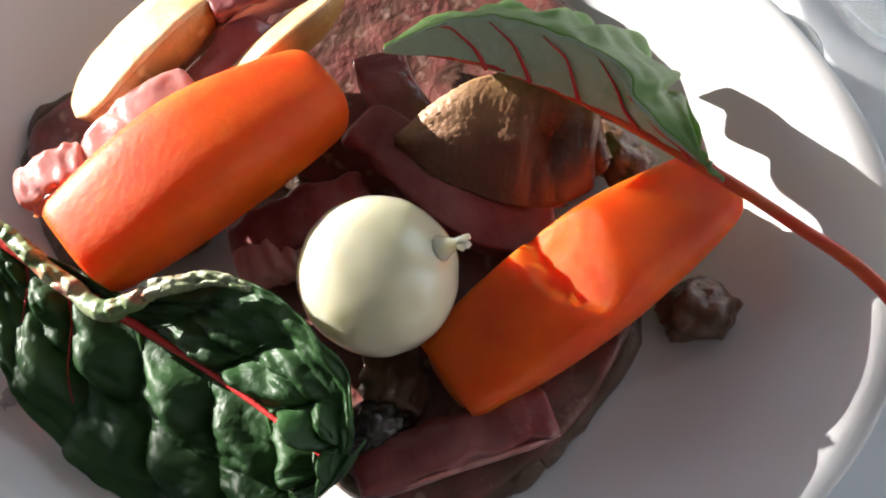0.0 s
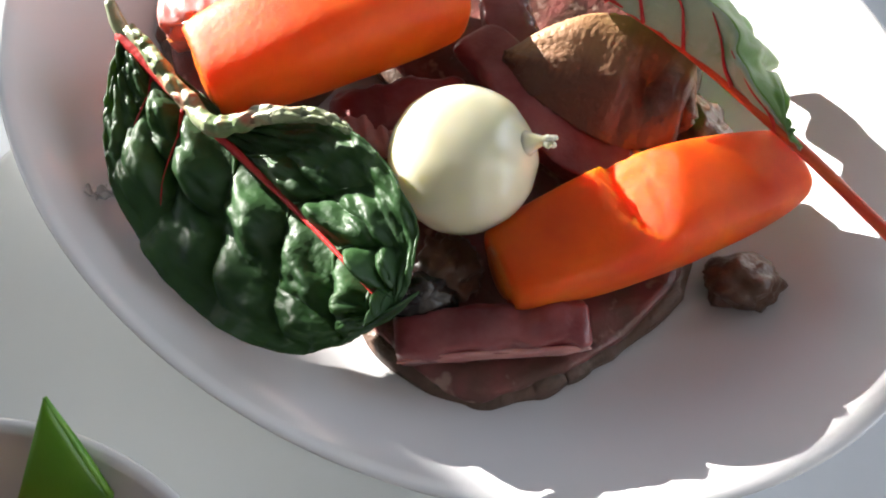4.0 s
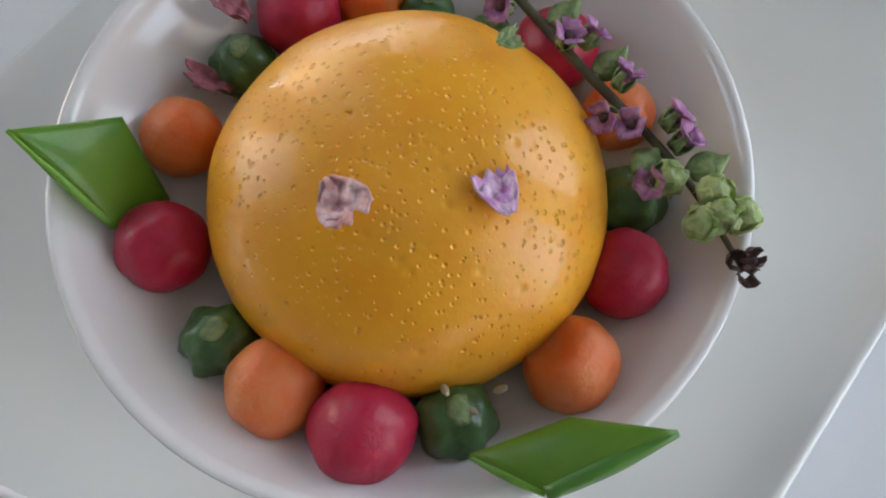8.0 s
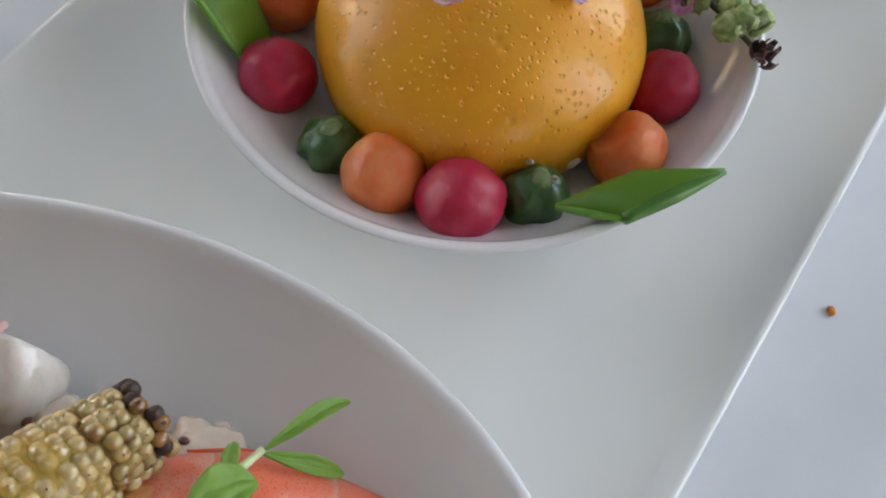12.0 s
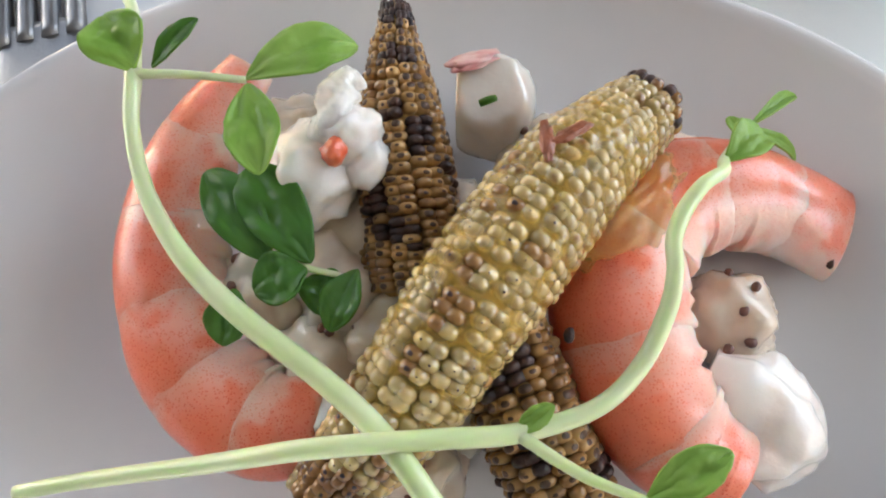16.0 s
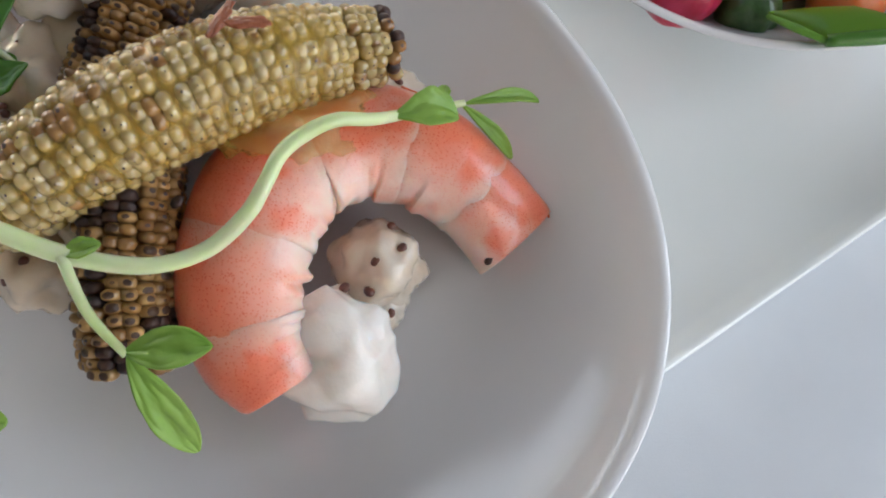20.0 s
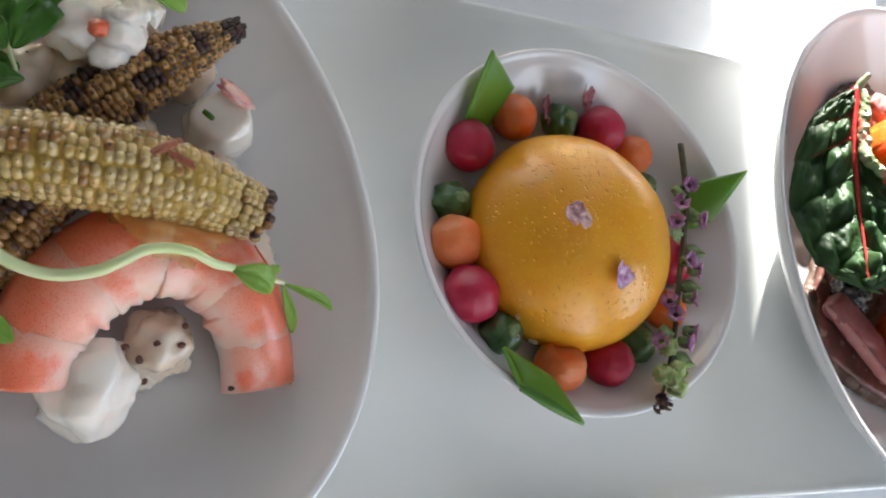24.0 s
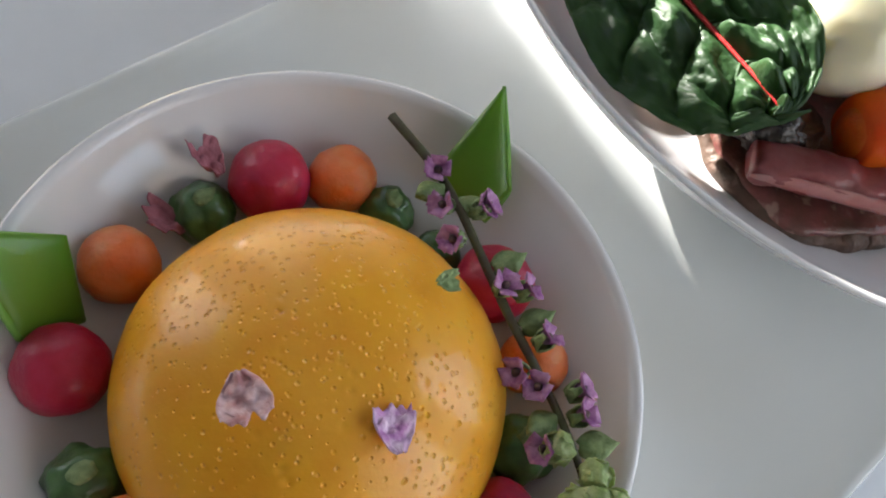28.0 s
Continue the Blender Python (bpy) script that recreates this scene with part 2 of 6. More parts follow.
M["radish_white"] = material("radish_white", (0.82, 0.79, 0.74), 0.18, second=(0.74, 0.66, 0.58), scale=90, bump=.15, bump_scale=400, sss=.7, sss_radius=(1, .8, .7), sss_scale=.005, coat=.5)
M["sprout"] = material("sprout_stem", (0.66, 0.72, 0.46), 0.32, second=(0.56, 0.66, 0.34), scale=60, bump=.1, bump_scale=500, sss=.5, sss_radius=(.7, 1, .4), sss_scale=.003, coat=.25)
M["shoot_leaf"] = material("shoot_leaf", (0.22, 0.41, 0.055), 0.5, second=(0.32, 0.50, 0.10), scale=110, bump=.2, bump_scale=500, coat=.2)
M["shoot_dark"] = material("shoot_leaf_dark", (0.05, 0.16, 0.02), 0.44, second=(0.075, 0.21, 0.03), scale=110, bump=.2, bump_scale=500, coat=.2)
M["cumin"] = material("flake", (0.34, 0.10, 0.045), 0.4, second=(0.24, 0.07, 0.03), scale=500, bump=.3, bump_scale=900, coat=.4)
M["steel"] = material("steel", (0.30, 0.30, 0.31), 0.40, metal=1.0, second=(0.36, 0.36, 0.37), scale=60, bump=.1, bump_scale=900)
M["glaze"] = material("oil_glaze", (0.66, 0.40, 0.07), 0.06, transmission=0.85, ior=1.4, second=(0.7, 0.45, 0.08), scale=80, bump=.6, bump_scale=330)
gl = M["glaze"].node_tree.nodes["Principled BSDF"]
gl.inputs["Alpha"].default_value, gl.inputs["Coat Weight"].default_value, gl.inputs["Transmission Weight"].default_value = 0.36, 1.0, 0.0
M["onion_skin"] = material("onion_skin", (0.80, 0.80, 0.78), 0.15, second=(0.7, 0.7, 0.68), scale=120, bump=.3, bump_scale=300, coat=.6)
M["onion_skin"].node_tree.nodes["Principled BSDF"].inputs["Alpha"].default_value = 0.45
M["glass"] = material("clear_glass", (0.97, 0.99, 1.0), 0.02, transmission=1.0, ior=1.5)
M["grey_mark"] = material("etched_mark", (0.7, 0.7, 0.72), 0.6, second=(0.6, 0.6, 0.62), scale=300)


def prawn_pigment(mat):
    """Orange-red shell pigment along the back, broken into fine dots where it thins out."""
    nt = mat.node_tree
    n, link = nt.nodes, nt.links.new
    b = n["Principled BSDF"]
    pig, co = n.new("ShaderNodeAttribute"), n.new("ShaderNodeNewGeometry")
    pig.attribute_name = "pigment"
    dots, cloud = n.new("ShaderNodeTexVoronoi"), n.new("ShaderNodeTexNoise")
    dots.inputs["Scale"].default_value, cloud.inputs["Scale"].default_value = 2100.0, 140.0
    link(co.outputs["Position"], dots.inputs["Vector"]), link(co.outputs["Position"], cloud.inputs["Vector"])

    def calc(op, a, c):
        m = n.new("ShaderNodeMath")
        m.operation, m.use_clamp = op, op == "MULTIPLY_ADD"
        for k, v in enumerate((a, c) if op != "MULTIPLY_ADD" else (a, *c)):
            if isinstance(v, (int, float)):
                m.inputs[k].default_value = v
            else:
                link(v, m.inputs[k])
        return m.outputs[0]

    ragged = calc("ADD", pig.outputs["Fac"], calc("MULTIPLY_ADD", cloud.outputs["Fac"], (2.2, -1.1)))
    wash = calc("MULTIPLY_ADD", ragged, (1.25, 0.0))
    spot = calc("MULTIPLY", calc("LESS_THAN", dots.outputs["Distance"], 0.28), calc("MULTIPLY_ADD", ragged, (1.8, -0.18)))
    link_in = b.inputs["Base Color"].links[0].from_socket
    for fac, col, k in ((wash, (0.86, 0.17, 0.07, 1), 0.86), (spot, (0.74, 0.10, 0.03, 1), 0.8)):
        mix = n.new("ShaderNodeMix")
        mix.data_type = "RGBA"
        link(calc("MULTIPLY", fac, k), mix.inputs["Factor"]), link(link_in, mix.inputs["A"])
        mix.inputs["B"].default_value = col
        link_in = mix.outputs["Result"]
    link(link_in, b.inputs["Base Color"])


prawn_pigment(M["prawn"])


def air_holes(mat):
    """Fine pits left by air bubbles, in loose drifts."""
    nt = mat.node_tree
    n, link = nt.nodes, nt.links.new
    b = n["Principled BSDF"]
    co = n.new("ShaderNodeNewGeometry")
    height = None
    for sc, rad in ((680.0, 0.30), (430.0, 0.22)):
        cell, drift = n.new("ShaderNodeTexVoronoi"), n.new("ShaderNodeTexNoise")
        cell.inputs["Scale"].default_value, drift.inputs["Scale"].default_value = sc, 90.0 if sc > 500 else 60.0
        link(co.outputs["Position"], cell.inputs["Vector"]), link(co.outputs["Position"], drift.inputs["Vector"])
        size = n.new("ShaderNodeMapRange")
        size.inputs["From Min"].default_value, size.inputs["From Max"].default_value = 0.30, 0.55
        size.inputs["To Min"].default_value, size.inputs["To Max"].default_value = 0.10, rad
        link(drift.outputs["Fac"], size.inputs["Value"])
        rim = n.new("ShaderNodeMath")
        rim.operation = "DIVIDE"
        link(cell.outputs["Distance"], rim.inputs[0]), link(size.outputs[0], rim.inputs[1])
        low = n.new("ShaderNodeMath")
        low.operation = "MINIMUM"
        link(rim.outputs[0], low.inputs[0])
        low.inputs[1].default_value = 1.0
        if height is None:
            height = low.outputs[0]
        else:
            both = n.new("ShaderNodeMath")
            both.operation = "ADD"
            link(height, both.inputs[0]), link(low.outputs[0], both.inputs[1])
            height = both.outputs[0]
    bp = n.new("ShaderNodeBump")
    bp.inputs["Strength"].default_value, bp.inputs["Distance"].default_value = 0.7, 0.0005
    link(height, bp.inputs["Height"])
    link(b.inputs["Normal"].links[0].from_socket, bp.inputs["Normal"])
    link(bp.outputs[0], b.inputs["Normal"])


air_holes(M["mousse"])


M["chard"] = material("chard_leaf", (0.017, 0.050, 0.016), 0.48, second=(0.036, 0.092, 0.029), scale=140, bump=.25, bump_scale=900, rough_var=.08, spec=.42)
M["chard_pale"] = material("chard_underside", (0.46, 0.55, 0.41), 0.42, second=(0.15, 0.27, 0.09), low=.56, high=.72, scale=75, bump=.5, bump_scale=700, third=(0.50, 0.56, 0.46), third_scale=260, third_low=.56, third_high=.66, spec=.6)
M["chard_vein"] = material("chard_vein", (0.46, 0.016, 0.020), 0.4, second=(0.62, 0.05, 0.04), scale=300, bump=.2, bump_scale=900)


def see_through(mat, color, share):
    """Thin leaves let light through."""
    nt = mat.node_tree
    b, o = nt.nodes["Principled BSDF"], nt.nodes["Material Output"]
    tr, add = nt.nodes.new("ShaderNodeBsdfTranslucent"), nt.nodes.new("ShaderNodeMixShader")
    tr.inputs["Color"].default_value, add.inputs[0].default_value = (*color, 1), share
    nt.links.new(b.outputs[0], add.inputs[1]), nt.links.new(tr.outputs[0], add.inputs[2]), nt.links.new(add.outputs[0], o.inputs[0])


see_through(M["chard"], (0.24, 0.42, 0.02), 0.24)
see_through(M["chard_pale"], (0.30, 0.52, 0.06), 0.25)
for k in ("shoot_leaf", "shoot_dark", "pod"):
    see_through(M[k], (0.30, 0.55, 0.03), 0.3)


# ---- builders ----
def finish(bm, name, mat, base=(0, 0, 0), smooth=True):
    bmesh.ops.recalc_face_normals(bm, faces=bm.faces)
    bmesh.ops.translate(bm, verts=bm.verts, vec=-Vector(base))
    for f in bm.faces:
        f.smooth = smooth
    me = bpy.data.meshes.new(name)
    bm.to_mesh(me)
    bm.free()
    me.materials.append(mat)
    return me


def part(name, bm, mat, parent, label="", smooth=True):
    """One mesh under a thing or a part, built in world places."""
    base, up = Vector(parent.location), parent.parent
    while up:
        base, up = base + up.location, up.parent
    ob = new(name, finish(bm, name, mat, base, smooth))
    ob.parent = parent
    return tagged(ob, label)


def thing(name, base, label, category, group="", kind=""):
    ob = new(name)
    ob.empty_display_size = 0.01
    ob.location = base
    return tagged(ob, label, category, group, kind)


def solo(name, bm, mat, base, label, category, group="", kind="", smooth=True):
    ob = new(name, finish(bm, name, mat, base, smooth))
    ob.location = base
    return tagged(ob, label, category, group, kind)


def spline(points, n):
    """Catmull-Rom through points of any length; n samples."""
    p = [np.array(q, float) for q in points]
    p = [2 * p[0] - p[1]] + p + [2 * p[-1] - p[-2]]
    out = []
    for i in range(n):
        s = i / (n - 1) * (len(p) - 3)
        k = min(int(s), len(p) - 4)
        f = s - k
        a, b, c, d = p[k:k + 4]
        out.append(0.5 * (2 * b + (c - a) * f + (2 * a - 5 * b + 4 * c - d) * f * f + (3 * b - a - 3 * c + d) * f ** 3))
    return out


def skin(bm, rings, closed_ends=True):
    rows = [[bm.verts.new(p) for p in ring] for ring in rings]
    m = len(rows[0])
    for a, b in zip(rows, rows[1:]):
        for k in range(m):
            bm.faces.new((a[k], a[(k + 1) % m], b[(k + 1) % m], b[k]))
    if closed_ends:
        bm.faces.new(rows[0][::-1]), bm.faces.new(rows[-1])
    return rows


def sweep(points, shape, n=24, seg=16, up=(0, 0, 1), bm=None):
    """A body along a smooth line. shape(s, angle) gives (across, upward) offsets."""
    bm = bm or bmesh.new()
    c = [Vector(p) for p in spline(points, n)]
    rings = []
    for i in range(n):
        d = (c[min(i + 1, n - 1)] - c[max(i - 1, 0)]).normalized()
        side = d.cross(Vector(up)).normalized()
        top = side.cross(d).normalized()
        ring = []
        for k in range(seg):
            a = 2 * math.pi * k / seg
            x, y = shape(i / (n - 1), a)
            ring.append(c[i] + side * x + top * y)
        rings.append(ring)
    skin(bm, rings)
    return bm


def tube(points, radii, n=24, seg=10, bm=None, up=(0, 0, 1)):
    r = spline([(v,) for v in radii], n)
    return sweep(points, lambda s, a: (math.cos(a) * r[min(n - 1, round(s * (n - 1)))][0], math.sin(a) * r[min(n - 1, round(s * (n - 1)))][0]), n, seg, up, bm)


def blob(centre, radii, turn=(0, 0, 0), rough=0.1, freq=2.0, seed=0, sub=3, bm=None, shape=None):
    """A lumpy body: an icosphere pushed in and out by noise."""
    own = bmesh.new()
    bmesh.ops.create_icosphere(own, subdivisions=sub, radius=1)
    m = Euler([radians(v) for v in turn]).to_matrix()
    for v in own.verts:
        p = v.co.copy()
        q = p * (1 + rough * noise.noise(p * freq + Vector((seed * 7.3, seed * 3.1, seed))) + rough * 0.4 * noise.noise(p * freq * 3 + Vector((seed, 9, 4))))
        if shape:
            q = shape(q)
        v.co = m @ Vector((q.x * radii[0], q.y * radii[1], q.z * radii[2])) + Vector(centre)
    if bm is None:
        return own
    me = bpy.data.meshes.new("t")
    own.to_mesh(me), own.free(), bm.from_mesh(me)
    bpy.data.meshes.remove(me)
    return bm


def sheet(place, nu, nv, thick=0.0004, bm=None):
    """A thin two-sided sheet: place(u, v) with u and v from 0 to 1."""
    bm = bm or bmesh.new()
    g = np.array([[place(i / (nu - 1), j / (nv - 1)) for j in range(nv)] for i in range(nu)], float)
    du, dv = np.gradient(g, axis=0), np.gradient(g, axis=1)
    nr = np.cross(du, dv)
    nr /= np.linalg.norm(nr, axis=2, keepdims=True) + 1e-12
    both = [[[bm.verts.new(p) for p in row] for row in g + k * thick * nr] for k in (0.5, -0.5)]
    for w, rows in enumerate(both):
        for i in range(nu - 1):
            for j in range(nv - 1):
                q = (rows[i][j], rows[i + 1][j], rows[i + 1][j + 1], rows[i][j + 1])
                bm.faces.new(q if w == 0 else q[::-1])
    edge = [(i, 0) for i in range(nu)] + [(nu - 1, j) for j in range(1, nv)] + [(i, nv - 1) for i in range(nu - 2, -1, -1)] + [(0, j) for j in range(nv - 2, 0, -1)]
    a, b = both
    for (i, j), (k, l) in zip(edge, edge[1:] + edge[:1]):
        bm.faces.new((a[i][j], b[i][j], b[k][l], a[k][l]))
    return bm


def loft(lines, bend):
    """A blade between smooth lines; bend(u, w) adds a push along the blade's own normal. w runs across from -1 to 1."""
    rows = [[Vector(p) for p in spline(line, 401)] for line in lines]

    def place(u, v):
        k = round(u * 400)
        left, rib, right = (row[k] for row in rows)
        w = 2 * v - 1
        edge = left if w < 0 else right
        p = rib.lerp(edge, abs(w))
        d = rows[1][min(400, k + 1)] - rows[1][max(0, k - 1)]
        n = (right - left).cross(d).normalized() if (right - left).length > 1e-5 else Vector((0, 0, 1))
        n = n if n.z > 0 else -n
        return p + n * bend(u, w)
    return place


def slab(outline, z0, z1, top=None, bevel=0.001, wobble=0.0, seed=0, bm=None, rings=6):
    """A flat slice with a rounded edge. outline: smooth closed line of (x, y); top(x, y): added height."""
    bm = bm or bmesh.new()
    pts = [Vector((x, y, 0)) for x, y in outline]
    c = sum(pts, Vector()) / len(pts)
    add = top or (lambda x, y: 0.0)

    def ring(scale, z):
        out = []
        for p in pts:
            q = c + (p - c) * scale
            w = wobble * noise.noise(Vector((q.x * 120, q.y * 120, z * 200 + seed)))
            out.append(Vector((q.x + w, q.y + w * .6, z + add(q.x, q.y) + w * .7)))
        return out

    size = max((p - c).length for p in pts)
    e = bevel / size
    seq = [(0.02, z0), (0.6, z0), (1 - e, z0), (1, z0 + bevel), (1, z1 - bevel), (1 - e, z1)] + [(1 - e - (0.95 - e) * k / rings, z1) for k in range(1, rings + 1)]
    skin(bm, [ring(s, z) for s, z in seq])
    return bm


def loop(points, n=48):
    p = list(points)
    s = spline([(*q, 0) for q in p + p[:3]], 8 * (len(p) + 2) + 1)
    s = s[8:8 + 8 * len(p)]
    return [(s[int(i * len(s) / n)][0], s[int(i * len(s) / n)][1]) for i in range(n)]


def box(bm, lo, hi):
    v = [bm.verts.new((x, y, z)) for x in (lo[0], hi[0]) for y in (lo[1], hi[1]) for z in (lo[2], hi[2])]
    for f in ((0, 1, 3, 2), (4, 6, 7, 5), (0, 4, 5, 1), (2, 3, 7, 6), (0, 2, 6, 4), (1, 5, 7, 3)):
        bm.faces.new([v[k] for k in f])
    return bm


def crock(centre, semi_a, semi_b, way, rim, inner, outer, lip=0.0009, n=128):
    """A round or oval bowl from two half profiles of (share of the rim, height)."""
    bm = bmesh.new()
    a = Vector((way[0], way[1], 0)).normalized()
    b = Vector((-a.y, a.x, 0))
    semi_a, semi_b = semi_a - 1.9 * lip, semi_b - 1.9 * lip
    line = spline(inner, 26) + [np.array((1.0 + lip / semi_a * (1 - math.cos(t)) * 1.0, rim + lip * math.sin(t) * 0.7)) for t in np.linspace(0.5, 2.7, 6)] + spline(outer, 22)
    rings = []
    for s, z in line:
        rings.append([Vector((centre[0], centre[1], z)) + a * (s * semi_a * math.cos(2 * math.pi * k / n)) + b * (s * semi_b * math.sin(2 * math.pi * k / n)) for k in range(n)])
    skin(bm, rings)
    return bm


M["chrome"] = material("chrome", (0.75, 0.76, 0.78), 0.12, metal=1.0, second=(0.68, 0.69, 0.71), scale=30)
M["pepper_red"] = material("pepper_red", (0.42, 0.06, 0.06), 0.5, second=(0.30, 0.05, 0.05), scale=500, bump=.4, bump_scale=900)
M["pepper_black"] = material("pepper_black", (0.04, 0.035, 0.03), 0.6, second=(0.09, 0.08, 0.06), scale=500, bump=.5, bump_scale=900)
M["pepper_white"] = material("pepper_white", (0.55, 0.50, 0.36), 0.6, second=(0.42, 0.38, 0.26), scale=500, bump=.4, bump_scale=900)
M["crumb"] = material("orange_crumb", (0.70, 0.25, 0.03), 0.5, second=(0.6, 0.2, 0.03), scale=300, bump=.3, bump_scale=900)


# ---- the room, the table and the dishes ----
def wall(name, pieces, mat, label):
    bm = bmesh.new()
    for lo, hi in pieces:
        box(bm, lo, hi)
    return solo(name, bm, mat, (0, 0, 0), label, "wall", kind="structure", smooth=False)


F0, C0 = -0.78, 2.75
wall("floor", [((-2.1, -1.9, F0 - 0.1), (1.4, 1.6, F0))], M["floor"], "dark wooden floor of the dining room")
wall("ceiling", [((-2.1, -1.9, C0), (1.4, 1.6, C0 + 0.1))], M["ceiling"], "plain white plaster ceiling")
wall("wall_west", [((-2.1, -1.9, F0), (-2.0, 1.6, C0))], M["wall"], "plain plaster wall of the room")
wall("wall_south", [((-2.0, -1.9, F0), (0.40, -1.8, C0)), ((1.04, -1.9, F0), (1.3, -1.8, C0)), ((0.40, -1.9, F0), (1.04, -1.8, -0.16)), ((0.40, -1.9, 1.26), (1.04, -1.8, C0))], M["wall"], "plaster wall with one window opening")
# pier and transom bar are unseen, added to keep sun off parts of the dishes
wall("wall_north", [((-2.0, 1.5, F0), (-0.90, 1.6, C0)), ((-0.90, 1.5, F0), (-0.10, 1.6, -0.26)), ((-0.90, 1.5, 1.16), (-0.10, 1.6, C0)), ((-0.10, 1.5, F0), (0.273, 1.6, C0)), ((1.15, 1.5, F0), (1.3, 1.6, C0)), ((0.273, 1.5, 2.6), (1.15, 1.6, C0)), ((0.273, 1.52, 0.420), (1.15, 1.56, 0.52))], M["wall"], "plaster wall with two window openings and an added sun-blocking transom and pier")
wall("wall_east", [((1.3, -1.9, F0), (1.4, -1.16, C0)), ((1.3, -0.34, F0), (1.4, 1.6, C0)), ((1.3, -1.16, F0), (1.4, -0.34, -0.16)), ((1.3, -1.16, 1.26), (1.4, -0.34, C0))], M["wall"], "plaster wall with one window opening")
bm = box(bmesh.new(), (-60, -60, F0 - 0.4), (60, 60, F0 - 0.12))
solo("ground", bm, M["floor"], (0, 0, 0), "dark ground outside the windows", "ground", kind="structure", smooth=False)

CLOTH = -0.018
table = thing("dining_table", (0, 0.05, F0), "dining table under a white cloth", "table")
part("tabletop", box(bmesh.new(), (-0.60, -0.38, CLOTH - 0.035), (0.60, 0.48, CLOTH - 0.004)), M["floor"], table, smooth=False)
for x in (-0.54, 0.54):
    for y in (-0.32, 0.42):
        part("leg", box(bmesh.new(), (x - 0.03, y - 0.03, F0), (x + 0.03, y + 0.03, CLOTH - 0.035)), M["floor"], table, smooth=False)


def cloth_place(u, v):
    x, y = -0.78 + 1.56 * u, -0.56 + 1.22 * v
    dx, dy = max(0, abs(x) - 0.61), max(0, abs(y - 0.05) - 0.44)
    fall = dx + dy
    sx = math.copysign(min(abs(x), 0.61) + 0.012 * math.sin(y * 40) * min(1, dx * 20), x)
    sy = 0.05 + math.copysign(min(abs(y - 0.05), 0.44) + 0.012 * math.sin(x * 40) * min(1, dy * 20), y - 0.05)
    away = max(0.0, min(1.0, (max(abs(x) - 0.20, abs(y) - 0.075)) / 0.05))
    w = 0.0042 * away * (noise.noise(Vector((x * 9, y * 14, 1))) + 0.6 * noise.noise(Vector((x * 30, y * 12, 5))))
    return sx, sy, CLOTH - fall + min(w, 0.0026)


solo("tablecloth", sheet(cloth_place, 157, 123, 0.0008), M["cloth"], (0, 0, CLOTH), "white linen tablecloth spread over the table", "tablecloth")


def rounded_rect(hx, hy, r, n=8):
    out = []
    for cx, cy, a0 in ((hx - r, hy - r, 0), (-hx + r, hy - r, 90), (-hx + r, -hy + r, 180), (hx - r, -hy + r, 270)):
        out += [(cx + r * math.cos(radians(a0 + 90 * k / n)), cy + r * math.sin(radians(a0 + 90 * k / n))) for k in range(n + 1)]
    return out


def build_tray():
    bm = bmesh.new()
    rings = []
    for hx, hy, r, z in ((0.05, 0.02, 0.005, -0.0035), (0.19, 0.05, 0.01, -0.0030), (0.215, 0.068, 0.01, -0.0020), (0.229, 0.0775, 0.010, -0.0006), (0.2312, 0.0794, 0.011, 0.0005), (0.2324, 0.0806, 0.011, 0.0016),
                         (0.2337, 0.0819, 0.011, 0.0018), (0.2344, 0.0826, 0.011, 0.0010), (0.2346, 0.0828, 0.011, -0.0014), (0.2342, 0.0824, 0.011, -0.0024), (0.225, 0.074, 0.010, -0.010), (0.20, 0.058, 0.01, -0.0165), (0.19, 0.052, 0.01, -0.0172), (0.05, 0.02, 0.005, -0.0172)):
        rings.append([Vector((x, y, z)) for x, y in rounded_rect(hx, hy, r)])
    skin(bm, rings)
    return bm


solo("serving_tray", build_tray(), M["tray"], (0, 0, CLOTH), "long rectangular white porcelain tray carrying three dishes", "tray")

OVAL_IN = [(0.02, 0.0065), (0.35, 0.0067), (0.60, 0.0077), (0.75, 0.0115), (0.87, 0.0182), (0.95, 0.0243), (0.995, 0.0296)]
OVAL_OUT = [(1.008, 0.0284), (0.957, 0.0222), (0.88, 0.0157), (0.78, 0.0094), (0.66, 0.0042), (0.50, -0.0022), (0.05, -0.0020)]


def oval(name, centre, a, b, way, rim, label):
    k = rim / 0.0296
    ins = [(s, 0.0065 + (z - 0.0065) * (rim - 0.0065) / (0.0296 - 0.0065)) for s, z in OVAL_IN]
    outs = [(s, z * k if z > 0 else z) for s, z in OVAL_OUT]
    bm = crock(centre, a, b, way, rim, ins, outs)
    return solo(name, bm, M["porcelain"], (centre[0], centre[1], -0.002), label, "bowl", group="dishes on the tray")


oval("oval_bowl", (0.1505, 0.0018), 0.0786, 0.0984, (1.0, 0.023), 0.0296, "white oval porcelain bowl of roast beef and carrots")
oval("oval_bowl", (-0.1525, 0.0023), 0.0758, 0.1027, (0.855, 0.519), 0.0264, "white oval porcelain bowl of prawns and baby corn")
bm = crock((0, 0), 0.057, 0.057, (1, 0), 0.0224,
           [(0.02, 0.004), (0.35, 0.0041), (0.58, 0.0048), (0.75, 0.0088), (0.87, 0.0142), (0.95, 0.0188), (0.992, 0.0224)],
           [(1.008, 0.0214), (0.957, 0.0168), (0.88, 0.0120), (0.75, 0.0058), (0.60, 0.0015), (0.5, -0.0032), (0.05, -0.003)])
solo("round_bowl", bm, M["porcelain"], (0, 0, -0.0032), "small round white porcelain bowl with a mousse dome", "bowl", group="dishes on the tray")


